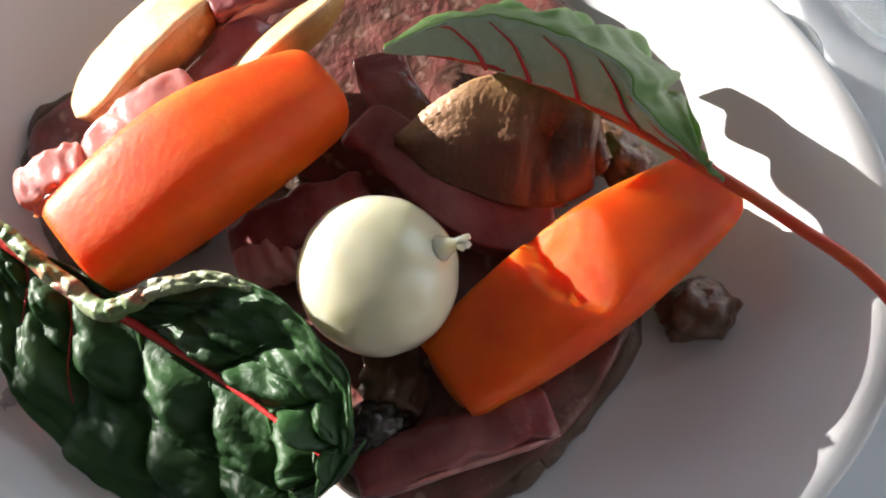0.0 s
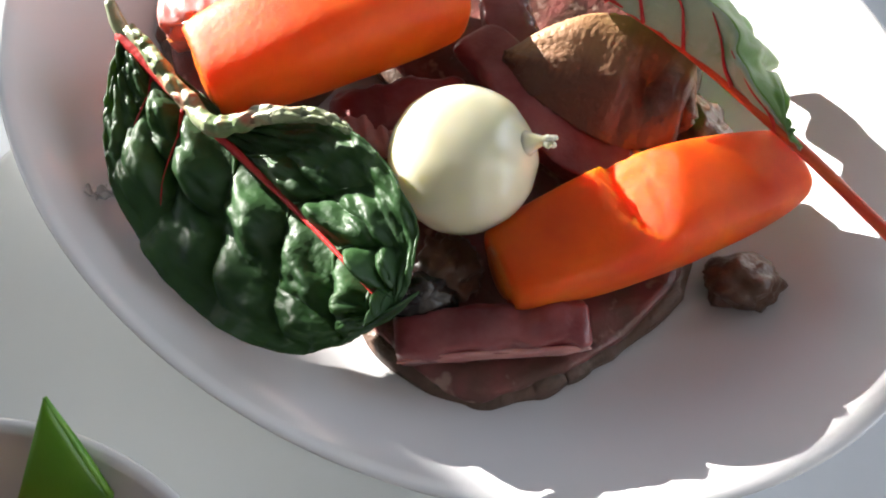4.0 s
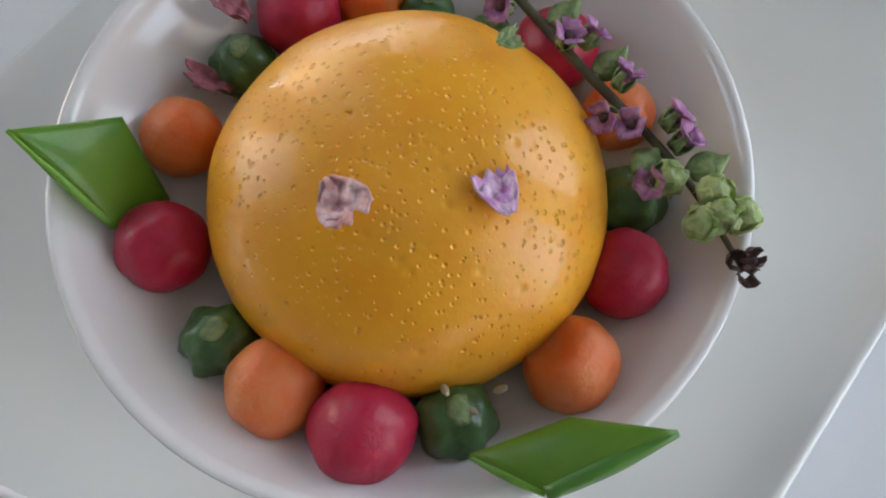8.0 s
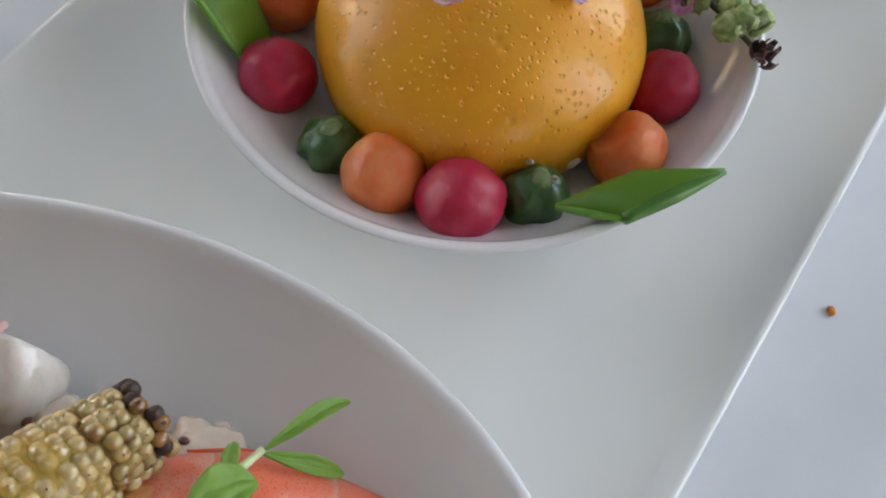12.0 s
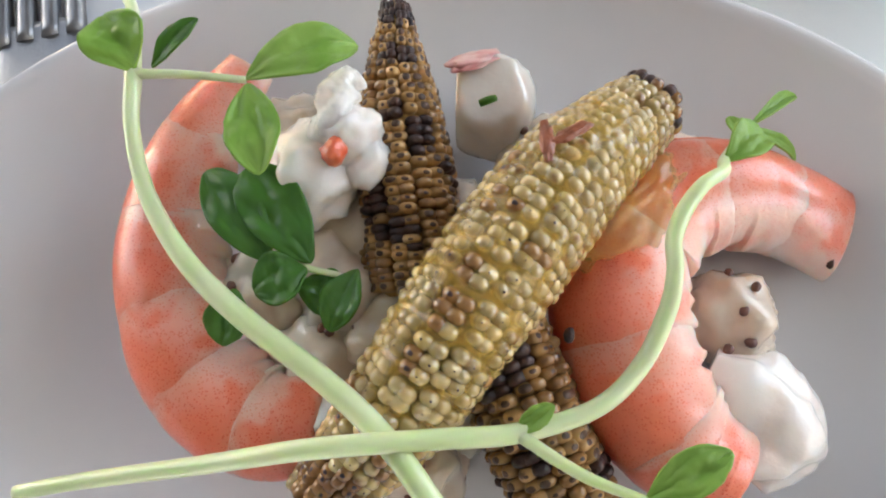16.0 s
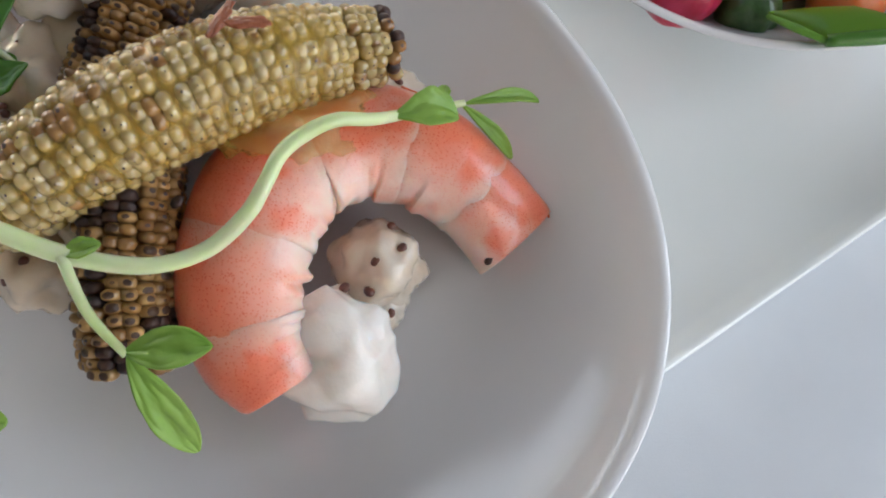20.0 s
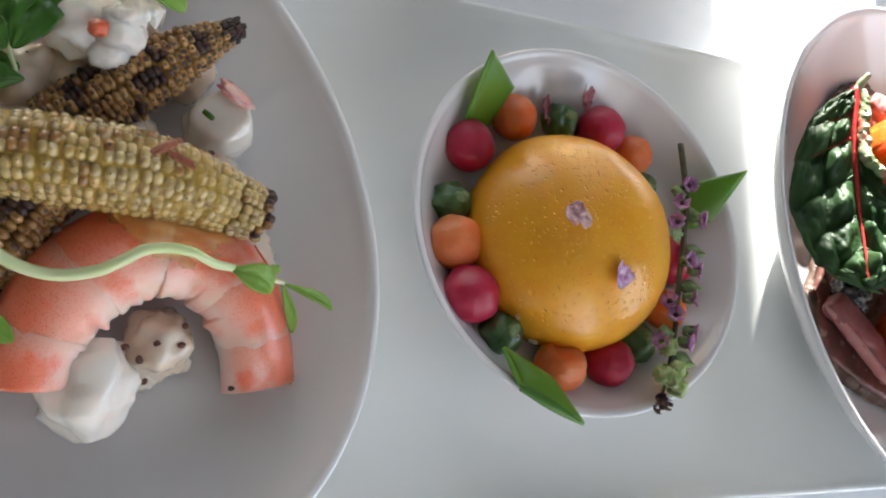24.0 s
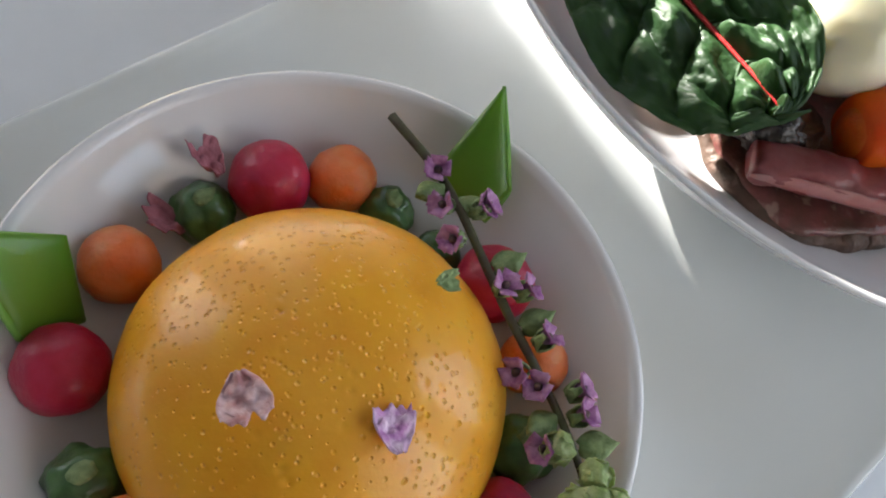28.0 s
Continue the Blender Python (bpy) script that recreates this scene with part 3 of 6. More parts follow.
# ---- middle bowl: mousse dome, fruit balls, pods, flowering sprig ----
def build_dome():
    rng = np.random.RandomState(4)
    bm = bmesh.new()
    bmesh.ops.create_icosphere(bm, subdivisions=7, radius=1)
    d = np.array([v.co[:] for v in bm.verts])
    c, r, z0, zt = np.array((-0.0034, -0.0040)), 0.0333, 0.0045, 0.0397
    prof = np.array(spline([(0.60, 0.0), (0.90, 0.005), (0.97, 0.12), (1.0, 0.27), (0.985, 0.42), (0.92, 0.57), (0.80, 0.71), (0.63, 0.83), (0.44, 0.925), (0.24, 0.978), (0.10, 0.997), (0.0, 1.0)], 200))
    ang = np.arctan2(prof[:, 1] * (zt - z0) - 0.010, prof[:, 0] * r)
    want = np.clip(np.arcsin(np.clip(d[:, 2], -1, 1)), ang[0], ang[-1])
    s, h = np.interp(want, ang, prof[:, 0]), np.interp(want, ang, prof[:, 1])
    flat = np.hypot(d[:, 0], d[:, 1]) + 1e-9
    s = np.where(np.arcsin(np.clip(d[:, 2], -1, 1)) < ang[0], 0.6 * flat / math.cos(ang[0]), s)
    p = np.stack([c[0] + d[:, 0] / flat * s * r, c[1] + d[:, 1] / flat * s * r, z0 + h * (zt - z0)], 1)
    deep = np.zeros(len(p))
    top = np.where(d[:, 2] > -0.1)[0]
    made = 0
    while made < 70:
        q = p[top[rng.randint(len(top))]]
        clump = noise.noise(Vector(q) * 95) + 0.5 * noise.noise(Vector(q) * 260)
        if clump < 0.0 and rng.rand() < 0.5:
            continue
        made += 1
        w = 0.00036 + 0.00016 * rng.rand() ** 2
        long_way = Vector((rng.randn(), rng.randn(), 0)).normalized()
        near = np.where(np.abs(p - q).sum(1) < 0.0024)[0]
        off = p[near] - q
        along = off @ np.array(long_way)
        d2 = (off ** 2).sum(1) - 0.45 * along ** 2
        deep[near] = np.maximum(deep[near], np.exp(-(d2 / (w * w)) ** 1.6) * w * 0.7)
    lump = np.array([noise.noise(Vector(q) * 80) * 0.0004 + noise.noise(Vector(q) * 900) * 0.00003 for q in p])
    out = p - np.array((c[0], c[1], 0.012))
    out /= np.linalg.norm(out, axis=1, keepdims=True)
    p = p + out * (lump - deep)[:, None]
    for v, q in zip(bm.verts, p):
        v.co = q
    return bm


solo("mousse_dome", build_dome(), M["mousse"], (-0.001, -0.0025, 0.0045), "smooth orange mousse dome with tiny air holes", "mousse")

BALLS = [("melon", -0.0178, 0.0356, 0.0072), ("tomato", -0.0348, 0.0233, 0.0077), ("melon", -0.0410, -0.0070, 0.0080), ("tomato", -0.0378, -0.0223, 0.0083),
         ("melon", -0.0099, -0.0418, 0.0078), ("tomato", 0.0080, -0.0402, 0.0075), ("tomato", 0.0137, 0.0356, 0.0083), ("tomato", 0.0370, -0.0065, 0.0078),
         ("melon", 0.0326, -0.0231, 0.0066), ("melon", 0.0262, 0.0288, 0.0070)]


def bowl_floor(x, y):
    s = math.hypot(x, y) / 0.057
    return 0.0041 + 0.0115 * max(0, (s - 0.55) / 0.4) ** 1.6


for k, (kind, x, y, r) in enumerate(BALLS):
    z = bowl_floor(x, y) + r * 0.93
    word = "orange melon" if kind == "melon" else "deep red beetroot"
    flat = (lambda q: Vector((q.x, q.y, min(q.z, 0.72) if q.x < 0.4 else q.z))) if k in (4, 8) else (lambda q: q)
    bm = blob((x, y, z), (r, r, r * 0.95), (11 * k, 7 * k, 40 * k), 0.07, 1.6, k, 4, shape=flat)
    solo(f"{kind}_ball", bm, M[kind], (x, y, z - r * 0.93), f"small {word} ball beside the mousse dome", "fruit ball" if kind == "melon" else "beet ball", group=f"{kind} balls round the dome")

GREENS = [(-0.0411, 0.0057, 0.0060), (-0.0278, -0.0325, 0.0064), (0.0202, -0.0335, 0.0062), (0.0, 0.0378, 0.0060), (0.0300, 0.0185, 0.0056), (0.0335, 0.0060, 0.0048)]
for k, (x, y, r) in enumerate(GREENS):
    z = bowl_floor(x, y) + r * 0.9
    g = thing("green_ball", (x, y, z - r * 0.9), "small dark green ball with folded skin", "green ball", group="green balls round the dome")
    ridge = lambda q: q * (1 + 0.07 * math.sin(6 * math.atan2(q.y, q.x)) * (1 - q.z * q.z))
    part("ball", blob((x, y, z), (r, r, r), (20 * k, 10, 50 * k), 0.12, 2.4, 30 + k, 4, shape=ridge), M["green_ball"], g)
    part("calyx", blob((x + .001, y, z + r * 0.93), (r * 0.4, r * 0.3, r * 0.14), (0, 0, 60 * k), 0.4, 3, 50 + k, 2), M["herb_leaf"], g, "pale dry calyx")


def pod(tip, a, b, low, thick, k):
    """A slanted cut of sugar snap pod: four corners and a pillowed body."""
    tip, a, b, low = (Vector(v) for v in (tip, a, b, low))
    base = (tip + a + b + low) / 4
    base.z = min(tip.z, a.z, b.z, low.z) - 0.001
    t = thing("pea_pod_piece", base, "slanted cut of bright green sugar snap pod", "pea pod", group="pod pieces in the bowl")
    nrm = (b - tip).cross(low - a).normalized()
    if nrm.z < 0:
        nrm = -nrm
    def grid(u, v, side):
        p = tip.lerp(a, u).lerp(low.lerp(b, u), v)
        bulge = (max(0.0, 16 * u * (1 - u) * v * (1 - v))) ** 0.6
        return p + nrm * side * (thick * (0.35 + 0.65 * bulge))
    bm = bmesh.new()
    n = 14
    rows = [[[bm.verts.new(grid(i / n, j / n, s)) for j in range(n + 1)] for i in range(n + 1)] for s in (0.5, -0.5)]
    for s in (0, 1):
        for i in range(n):
            for j in range(n):
                bm.faces.new((rows[s][i][j], rows[s][i + 1][j], rows[s][i + 1][j + 1], rows[s][i][j + 1]))
    edge = [(i, 0) for i in range(n)] + [(n, j) for j in range(n)] + [(i, n) for i in range(n, 0, -1)] + [(0, j) for j in range(n, 0, -1)]
    for (i, j), (p, q) in zip(edge, edge[1:] + edge[:1]):
        bm.faces.new((rows[0][i][j], rows[0][p][q], rows[1][p][q], rows[1][i][j]))
    part("pod_wall", bm, M["pod"], t)
    part("seam", tube([tip, low.lerp(tip, 0.5) - nrm * 0.0, low], [0.0006, 0.0015, 0.0012] if k == 1 else [0.0004, 0.0008, 0.0007], 12, 8), M["pod_side"] if k == 1 else M["pod_edge"], t, "darker green side" if k == 1 else "lighter green seam")
    part("cut_edge", tube([low, low.lerp(b, .5), b], [0.0006, 0.0009, 0.0005], 10, 8), M["pod_edge"], t, "pale cut edge")


pod((-0.0365, 0.0437, 0.0352), (-0.0231, 0.0409, 0.0225), (-0.0278, 0.0308, 0.0110), (-0.0374, 0.0301, 0.0185), 0.0035, 0)
pod((-0.0118, -0.0588, 0.0275), (-0.0186, -0.0462, 0.0240), (-0.0313, -0.0379, 0.0215), (-0.0293, -0.0490, 0.0265), 0.0050, 1)
pod((0.0567, 0.0202, 0.0315), (0.0400, 0.0180, 0.0170), (0.0440, 0.0050, 0.0130), (0.0500, 0.0060, 0.0180), 0.0038, 2)


def petal(name, p, size, turn, mat, label, category):
    m = Euler([radians(v) for v in turn]).to_matrix()
    def place(u, v):
        w = (0.25 + 0.75 * math.sin(min(1, u * 1.15) * math.pi * 0.62)) * (v - 0.5)
        e = 0.30 * noise.noise(Vector((u * 4, v * 5, p[0] * 900)))
        return Vector(p) + m @ Vector(((u - 0.4 + e * u) * size, w * size * 1.05, size * (0.5 * w * w + 0.22 * u * u + e * .7)))
    return solo(name, sheet(place, 20, 20, 0.0002), mat, (p[0], p[1], p[2]), label, category)


petal("flower_petal", (-0.0160, -0.0035, 0.0399), 0.0074, (8, 0, -110), M["petal_pink"], "pale pink crumpled petal on the mousse", "petal")
petal("flower_petal", (-0.0022, -0.0209, 0.0374), 0.0064, (18, 10, 70), M["petal_violet"], "violet flower petal on the mousse", "petal")
petal("herb_leaf_bit", (0.0194, -0.0060, 0.0362), 0.0036, (10, 26, -20), M["herb_leaf"], "tiny green herb leaf on the mousse", "leaf")
petal("flower_petal", (-0.0065, 0.0380, 0.0135), 0.0075, (20, -20, 140), M["petal_dusky"], "dull pink petal between the balls", "petal")
petal("flower_petal", (0.0050, 0.0418, 0.0190), 0.0070, (30, -10, 100), M["petal_dusky"], "dull pink petal between the balls", "petal")


def floret(parent, p, way, size, bloom, k):
    """A calyx cup with small petals."""
    p, way = Vector(p), Vector(way).normalized()
    r = random.Random(k)
    q = way.to_track_quat("Z", "Y")
    bm = bmesh.new()
    for j in range(5):
        a = 2 * math.pi * j / 5 + r.random()
        def place(u, v, a=a):
            w = (v - .5) * size * .62 * (1 - u * .6)
            rad = size * (.16 + .30 * math.sin(u * 2.2))
            return p + q @ Vector((math.cos(a) * rad - math.sin(a) * w, math.sin(a) * rad + math.cos(a) * w, u * size * .85))
        sheet(place, 5, 4, 0.00015, bm)
    if bloom == 0:
        lobes = lambda v: v * (1 + 0.16 * math.sin(5 * math.atan2(v.y, v.x) + k) * (1 - abs(v.z)))
        blob(p + way * size * .45, (size * .46, size * .44, size * .5), (20 * k, 35 * k, 50 * k), .35, 2.6, k, 3, bm, lobes)
    cup = part("flower", bm, M[("herb_bud", "herb_leaf", "petal_dark")[bloom]], parent)
    if bloom == 1:
        bm = bmesh.new()
        for j in range(5):
            a = 2 * math.pi * j / 5 + 1.3 * r.random()
            def place(u, v, a=a):
                w = (v - .5) * size * (.42 + .4 * u)
                rad = size * (.10 + .5 * u * u)
                e = .12 * noise.noise(Vector((u * 4, v * 5, k + j)))
                return p + q @ Vector((math.cos(a) * rad - math.sin(a) * w, math.sin(a) * rad + math.cos(a) * w, size * (.45 + .62 * u + e)))
            sheet(place, 6, 5, 0.00015, bm)
        part("petals", bm, M["petal_purple"], cup, "violet petals")
        part("throat", blob(p + way * size * .75, (size * .2,) * 3, (0, 0, 0), .3, 3, k, 2), M["petal_dark"], cup, "dark throat")


STEM = [(0.0387, 0.0307, 0.0225), (0.0386, 0.0176, 0.0225), (0.0362, 0.0070, 0.0240), (0.0318, -0.0070, 0.0248), (0.0292, -0.0160, 0.0248), (0.0262, -0.0290, 0.0245), (0.0225, -0.0400, 0.0250), (0.0165, -0.0500, 0.0268), (0.0140, -0.0540, 0.0272)]
sprig = thing("flowering_sprig", (0.030, -0.010, 0.012), "dark-stemmed herb sprig with violet florets", "herb sprig")
part("stem", tube(STEM, [0.0010, 0.00095, 0.0009, 0.0009, 0.0009, 0.0008, 0.0007, 0.0005, 0.0004], 40, 8), M["herb_stem"], sprig)
FLO = [(0.0391, 0.0036, 1), (0.0375, 0.0150, 1), (0.0411, 0.0033, 1), (0.0330, 0.0085, 1), (0.0293, 0.0020, 1), (0.0312, -0.0106, 1), (0.0357, -0.0138, 1), (0.0320, -0.0222, 1), (0.0224, -0.0233, 1), (0.0246, -0.0278, 1), (0.0317, -0.0329, 1), (0.0277, -0.0359, 1), (0.0166, -0.0351, 1), (0.0200, -0.0371, 0),
       (0.0215, -0.0439, 0), (0.0209, -0.0493, 0), (0.0161, -0.0452, 0), (0.0185, -0.0470, 0), (0.0141, -0.0523, 2), (0.0161, -0.0541, 2), (0.0130, -0.0550, 2)]
axis = [Vector(v) for v in spline(STEM, 80)]
for k, (x, y, bloom) in enumerate(FLO):
    near = min(axis, key=lambda v: (v.x - x) ** 2 + (v.y - y) ** 2)
    way = Vector((x, y, near.z + 0.002)) - near
    way = (way.normalized() + Vector((0, 0, 0.5))).normalized()
    floret(sprig, near + (Vector((x, y, near.z)) - near) * 0.45, way, 0.0040 if bloom == 1 else 0.0056 if bloom == 0 else 0.0034, bloom, k)
for k, (x, y) in enumerate(((0.0345, 0.0125), (0.0330, -0.0065), (0.0340, -0.0190), (0.0230, -0.0330), (0.0250, -0.0400), (0.0370, 0.0085))):
    near = min(axis, key=lambda v: (v.x - x) ** 2 + (v.y - y) ** 2)
    d = (Vector((x, y, near.z)) - near).normalized()
    s = d.cross(Vector((0, 0, 1)))
    part("leaf", sheet(lambda u, v: near + d * (0.0008 + u * 0.0065) + s * ((v - .5) * 0.0052 * math.sin(math.pi * min(1, .12 + u * .88))) + Vector((0, 0, 0.0018 * u - .004 * abs(v - .5) ** 1.5 + .001)), 9, 7, 0.0002), M["herb_leaf"], sprig)


# ---- oval bowl with roast beef, carrots, onion, chard ----
def beef_slice(name, outline, z0, z1, tilt, seed, label):
    ring = loop(outline, 56)
    c = np.mean(ring, axis=0)
    rise = lambda x, y: (x - c[0]) * tilt[0] + (y - c[1]) * tilt[1] + 0.0011 * noise.noise(Vector((x * 140, y * 140, seed)))
    t = thing(name, (c[0], c[1], z0), label, "beef slice", group="beef slices in the bowl")
    part("slice", slab(ring, z0, z1, rise, 0.0010, 0.0010, seed, rings=14), M["beef"], t)
    edge = [(x, y, (z0 + z1) / 2 - 0.0004 + rise(x, y)) for x, y in ring]
    part("crust", tube(edge + edge[:1], [(z1 - z0) * (0.30 + 0.26 * noise.noise(Vector((k * 1.7, seed, 3))) + 0.10) for k in range(40)], 160, 8), M["beef_edge"], t, "grey-brown roasted edge")


beef_slice("beef_slice", [(0.1045, -0.040), (0.1135, -0.0465), (0.125, -0.0520), (0.1385, -0.0555), (0.150, -0.0535), (0.157, -0.042), (0.153, -0.015), (0.138, 0.010), (0.115, 0.008), (0.100, -0.012), (0.0985, -0.034)], 0.0092, 0.0150, (0, 0), 1, "slice of rare roast beef with a brown edge")
beef_slice("beef_slice", [(0.150, 0.010), (0.158, 0.034), (0.172, 0.046), (0.188, 0.044), (0.202, 0.028), (0.210, 0.0), (0.203, -0.025), (0.188, -0.034), (0.172, -0.038), (0.158, -0.022)], 0.0105, 0.0185, (0.12, 0.0), 2, "thick slice of roast beef with a coarse grain")
beef_slice("beef_slice", [(0.120, 0.050), (0.128, 0.064), (0.140, 0.073), (0.152, 0.068), (0.158, 0.050), (0.150, 0.034), (0.132, 0.032)], 0.0100, 0.0160, (0, 0.05), 3, "dark slice of roast beef under the potatoes")


def baton(name, a, b, w0, w1, w2, h, seed, label, tip=0.0, notch=None, bow=0.0):
    """A turned carrot: barrel with soft facets and flat cut ends."""
    a, b = Vector(a), Vector(b)
    mid = (a + b) / 2 + Vector((0, 0, bow))
    def shape(s, t):
        w = w0 * (1 - s) * (1 - 2 * s) + w1 * 4 * s * (1 - s) + w2 * s * (2 * s - 1)
        e = 2.0 / 3.2
        c, q = math.cos(t), math.sin(t)
        x, y = math.copysign(abs(c) ** e, c), math.copysign(abs(q) ** e, q)
        k = 1 + 0.02 * noise.noise(Vector((s * 5, c * 2, q * 2 + seed)))
        f = min(1, s * 26, (1 - s) * 26)
        f = 0.93 + 0.07 * math.sqrt(max(0, f))
        return x * w * k * f, y * w * h * k * f
    bm = sweep([a, mid, b], shape, 60, 40)
    if notch:
        c, rad = Vector(notch[:3]), notch[3]
        n = Vector((-0.22, 0.42, 0.88)).normalized()
        for v in bm.verts:
            over = (v.co - c).dot(n)
            if over > 0 and (v.co - c).length < rad * 1.6:
                v.co -= n * (over + 0.0004 * noise.noise(v.co * 900))
    ctr = (a + b) / 2
    t = thing(name, (ctr.x, ctr.y, 0.012), label, "carrot", group="carrot batons")
    part("flesh", bm, M["carrot"], t)
    for end, w, way in ((a, w0, (a - b).normalized()), (b, w2, (b - a).normalized())):
        m = way.to_track_quat("Z", "Y")
        part("cut_face", face_disc(end, m, w * 0.84, h, seed), M["carrot_cut"], t, "paler cut end")
    return t


def face_disc(p, turn, w, h, seed):
    bm = bmesh.new()
    rings = []
    for q, z in ((0.05, 0.0007), (0.5, 0.0006), (0.9, 0.0003), (1.0, -0.0008)):
        rings.append([p + turn @ Vector((q * w * h * math.cos(2 * math.pi * k / 28), q * w * math.sin(2 * math.pi * k / 28), z + 0.0001 * noise.noise(Vector((k, q * 9, seed))))) for k in range(28)])
    skin(bm, rings)
    return bm


M["carrot_cut"] = material("carrot_cut", (0.80, 0.16, 0.012), 0.35, second=(0.74, 0.10, 0.008), scale=260, bump=.3, bump_scale=700, sss=.5, sss_radius=(1, .3, .06), sss_scale=.005)
baton("carrot_baton", (0.1165, 0.0378, 0.0362), (0.1612, 0.0125, 0.0330), 0.0088, 0.0112, 0.0082, 0.82, 5, "glossy orange turned carrot beside the potatoes", bow=0.003)
baton("carrot_baton", (0.1187, -0.0272, 0.0262), (0.1690, -0.0612, 0.0262), 0.0078, 0.0108, 0.0074, 0.85, 8, "glossy orange turned carrot with a chipped top", notch=(0.1480, -0.0440, 0.0366, 0.0080), bow=0.0025)

onion = thing("pearl_onion", (0.1315, -0.0095, 0.016), "pale cooked pearl onion with a torn tip", "onion")
part("bulb", blob((0.1305, -0.0107, 0.0334), (0.0140, 0.0137, 0.0132), (0, 20, 30), 0.05, 1.1, 4, 5), M["onion"], onion)
part("tip", tube([(0.1358, -0.0197, 0.0407), (0.1370, -0.0218, 0.0420), (0.1376, -0.0232, 0.0426), (0.1378, -0.0240, 0.0427)], [0.0026, 0.0011, 0.0008, 0.0005], 14, 10), M["onion"], onion, "frayed onion tip")
for k in range(4):
    a = 1.6 * k
    part("shred", tube([(0.1373, -0.0224, 0.0422), (0.1376 + .0008 * math.cos(a), -0.0234 + .0006 * math.sin(a), 0.0426 + .0006 * math.sin(a)), (0.1378 + .0012 * math.cos(a), -0.0240, 0.0426 + .0010 * math.sin(a))], [0.0008, 0.0007, 0.0005], 8, 6), M["onion"], onion)


def strip(name, points, w, h, mat, label, seed, category="ham"):
    def shape(s, t):
        e = 0.5
        c, q = math.cos(t), math.sin(t)
        k = 1 + 0.22 * noise.noise(Vector((s * 7, c * 1.5, q * 1.5 + seed))) + 0.03 * noise.noise(Vector((s * 20, c * 4, q * 4 + seed)))
        f = 0.82 + 0.18 * math.sqrt(min(1, s * 14, (1 - s) * 14)) if 0 < s < 1 else 0.8
        return math.copysign(abs(c) ** e, c) * w / 2 * k * f, math.copysign(abs(q) ** e, q) * h / 2 * k * f
    c = points[len(points) // 2]
    t = thing(name, (c[0], c[1], c[2] - h / 2), label, category, group="ham strips in the bowl")
    part("lean", sweep(points, shape, 44, 28), mat, t)
    a, b = Vector(points[0]), Vector(points[-1])
    side = (b - a).cross(Vector((0, 0, 1))).normalized() * (w * 0.49 if seed % 2 else -w * 0.49)
    def rim(s, t):
        k = (1 + 0.12 * noise.noise(Vector((s * 8, t, seed + 3)))) * min(1, 0.25 + 4 * s, 0.25 + 4 * (1 - s))
        return math.cos(t) * w * 0.075 * k, math.sin(t) * h * 0.34 * k
    part("fat_edge", sweep([Vector(p) + side for p in points], rim, 36, 14), M["ham_fat"], t, "paler fatty edge")
    return t


strip("ham_strip", [(0.0990, -0.0180, 0.0205), (0.1080, -0.0290, 0.0215), (0.1150, -0.0385, 0.0225), (0.1205, -0.0455, 0.0230)], 0.0088, 0.0070, M["ham"], "dark pink glazed ham strip by the carrot", 1)
strip("ham_strip", [(0.1600, 0.0060, 0.0250), (0.1560, -0.0060, 0.0270), (0.1500, -0.0180, 0.0255), (0.1500, -0.0290, 0.0235), (0.1530, -0.0360, 0.0230)], 0.0110, 0.0050, M["ham"], "curled dark pink ham strip behind the onion", 2)
strip("ham_strip", [(0.1300, 0.0200, 0.0185), (0.1390, 0.0090, 0.0220), (0.1480, -0.0010, 0.0220)], 0.0120, 0.0060, M["ham"], "dark pink ham strip under the carrot", 3)
strip("ham_strip", [(0.1255, 0.0165, 0.0205), (0.1330, 0.0080, 0.0215)], 0.0090, 0.0050, M["ham_fat"], "pale pink end of a ham strip", 4)
strip("ham_strip", [(0.1310, 0.0480, 0.0240), (0.1400, 0.0420, 0.0255), (0.1500, 0.0380, 0.0270), (0.1620, 0.0330, 0.0290), (0.1720, 0.0330, 0.0310)], 0.0100, 0.0075, M["ham"], "pink ham strip between potatoes and carrot", 5)
# fatty piece; part of the sun's brightness is in its paler colour
strip("ham_strip", [(0.1265, 0.0590, 0.0220), (0.1300, 0.0540, 0.0240), (0.1330, 0.0500, 0.0230)], 0.0075, 0.0060, M["ham_fat"], "pink ham piece at the pile's edge, coloured as if sunlit", 6)
strip("ham_strip", [(0.1700, 0.0400, 0.0330), (0.1790, 0.0330, 0.0330), (0.1850, 0.0280, 0.0310)], 0.0100, 0.0080, M["ham"], "pink ham chunk beside the potato", 7)
strip("ham_strip", [(0.1635, -0.0050, 0.0230), (0.1700, 0.0040, 0.0250), (0.1760, 0.0080, 0.0245)], 0.0100, 0.0050, M["ham"], "dark ham strip over the beef", 9)

# two fatty pieces with some of the sunshine put into their pale colour
strip("ham_strip", [(0.1240, 0.0555, 0.0300), (0.1285, 0.0515, 0.0325), (0.1330, 0.0470, 0.0320)], 0.0085, 0.0070, M["ham_fat"], "pale pink ham piece on the carrot's edge, coloured as if sunlit", 11)
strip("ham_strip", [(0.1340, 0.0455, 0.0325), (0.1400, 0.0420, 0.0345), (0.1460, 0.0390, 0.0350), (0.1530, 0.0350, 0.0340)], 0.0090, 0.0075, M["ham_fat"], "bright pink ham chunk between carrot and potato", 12)


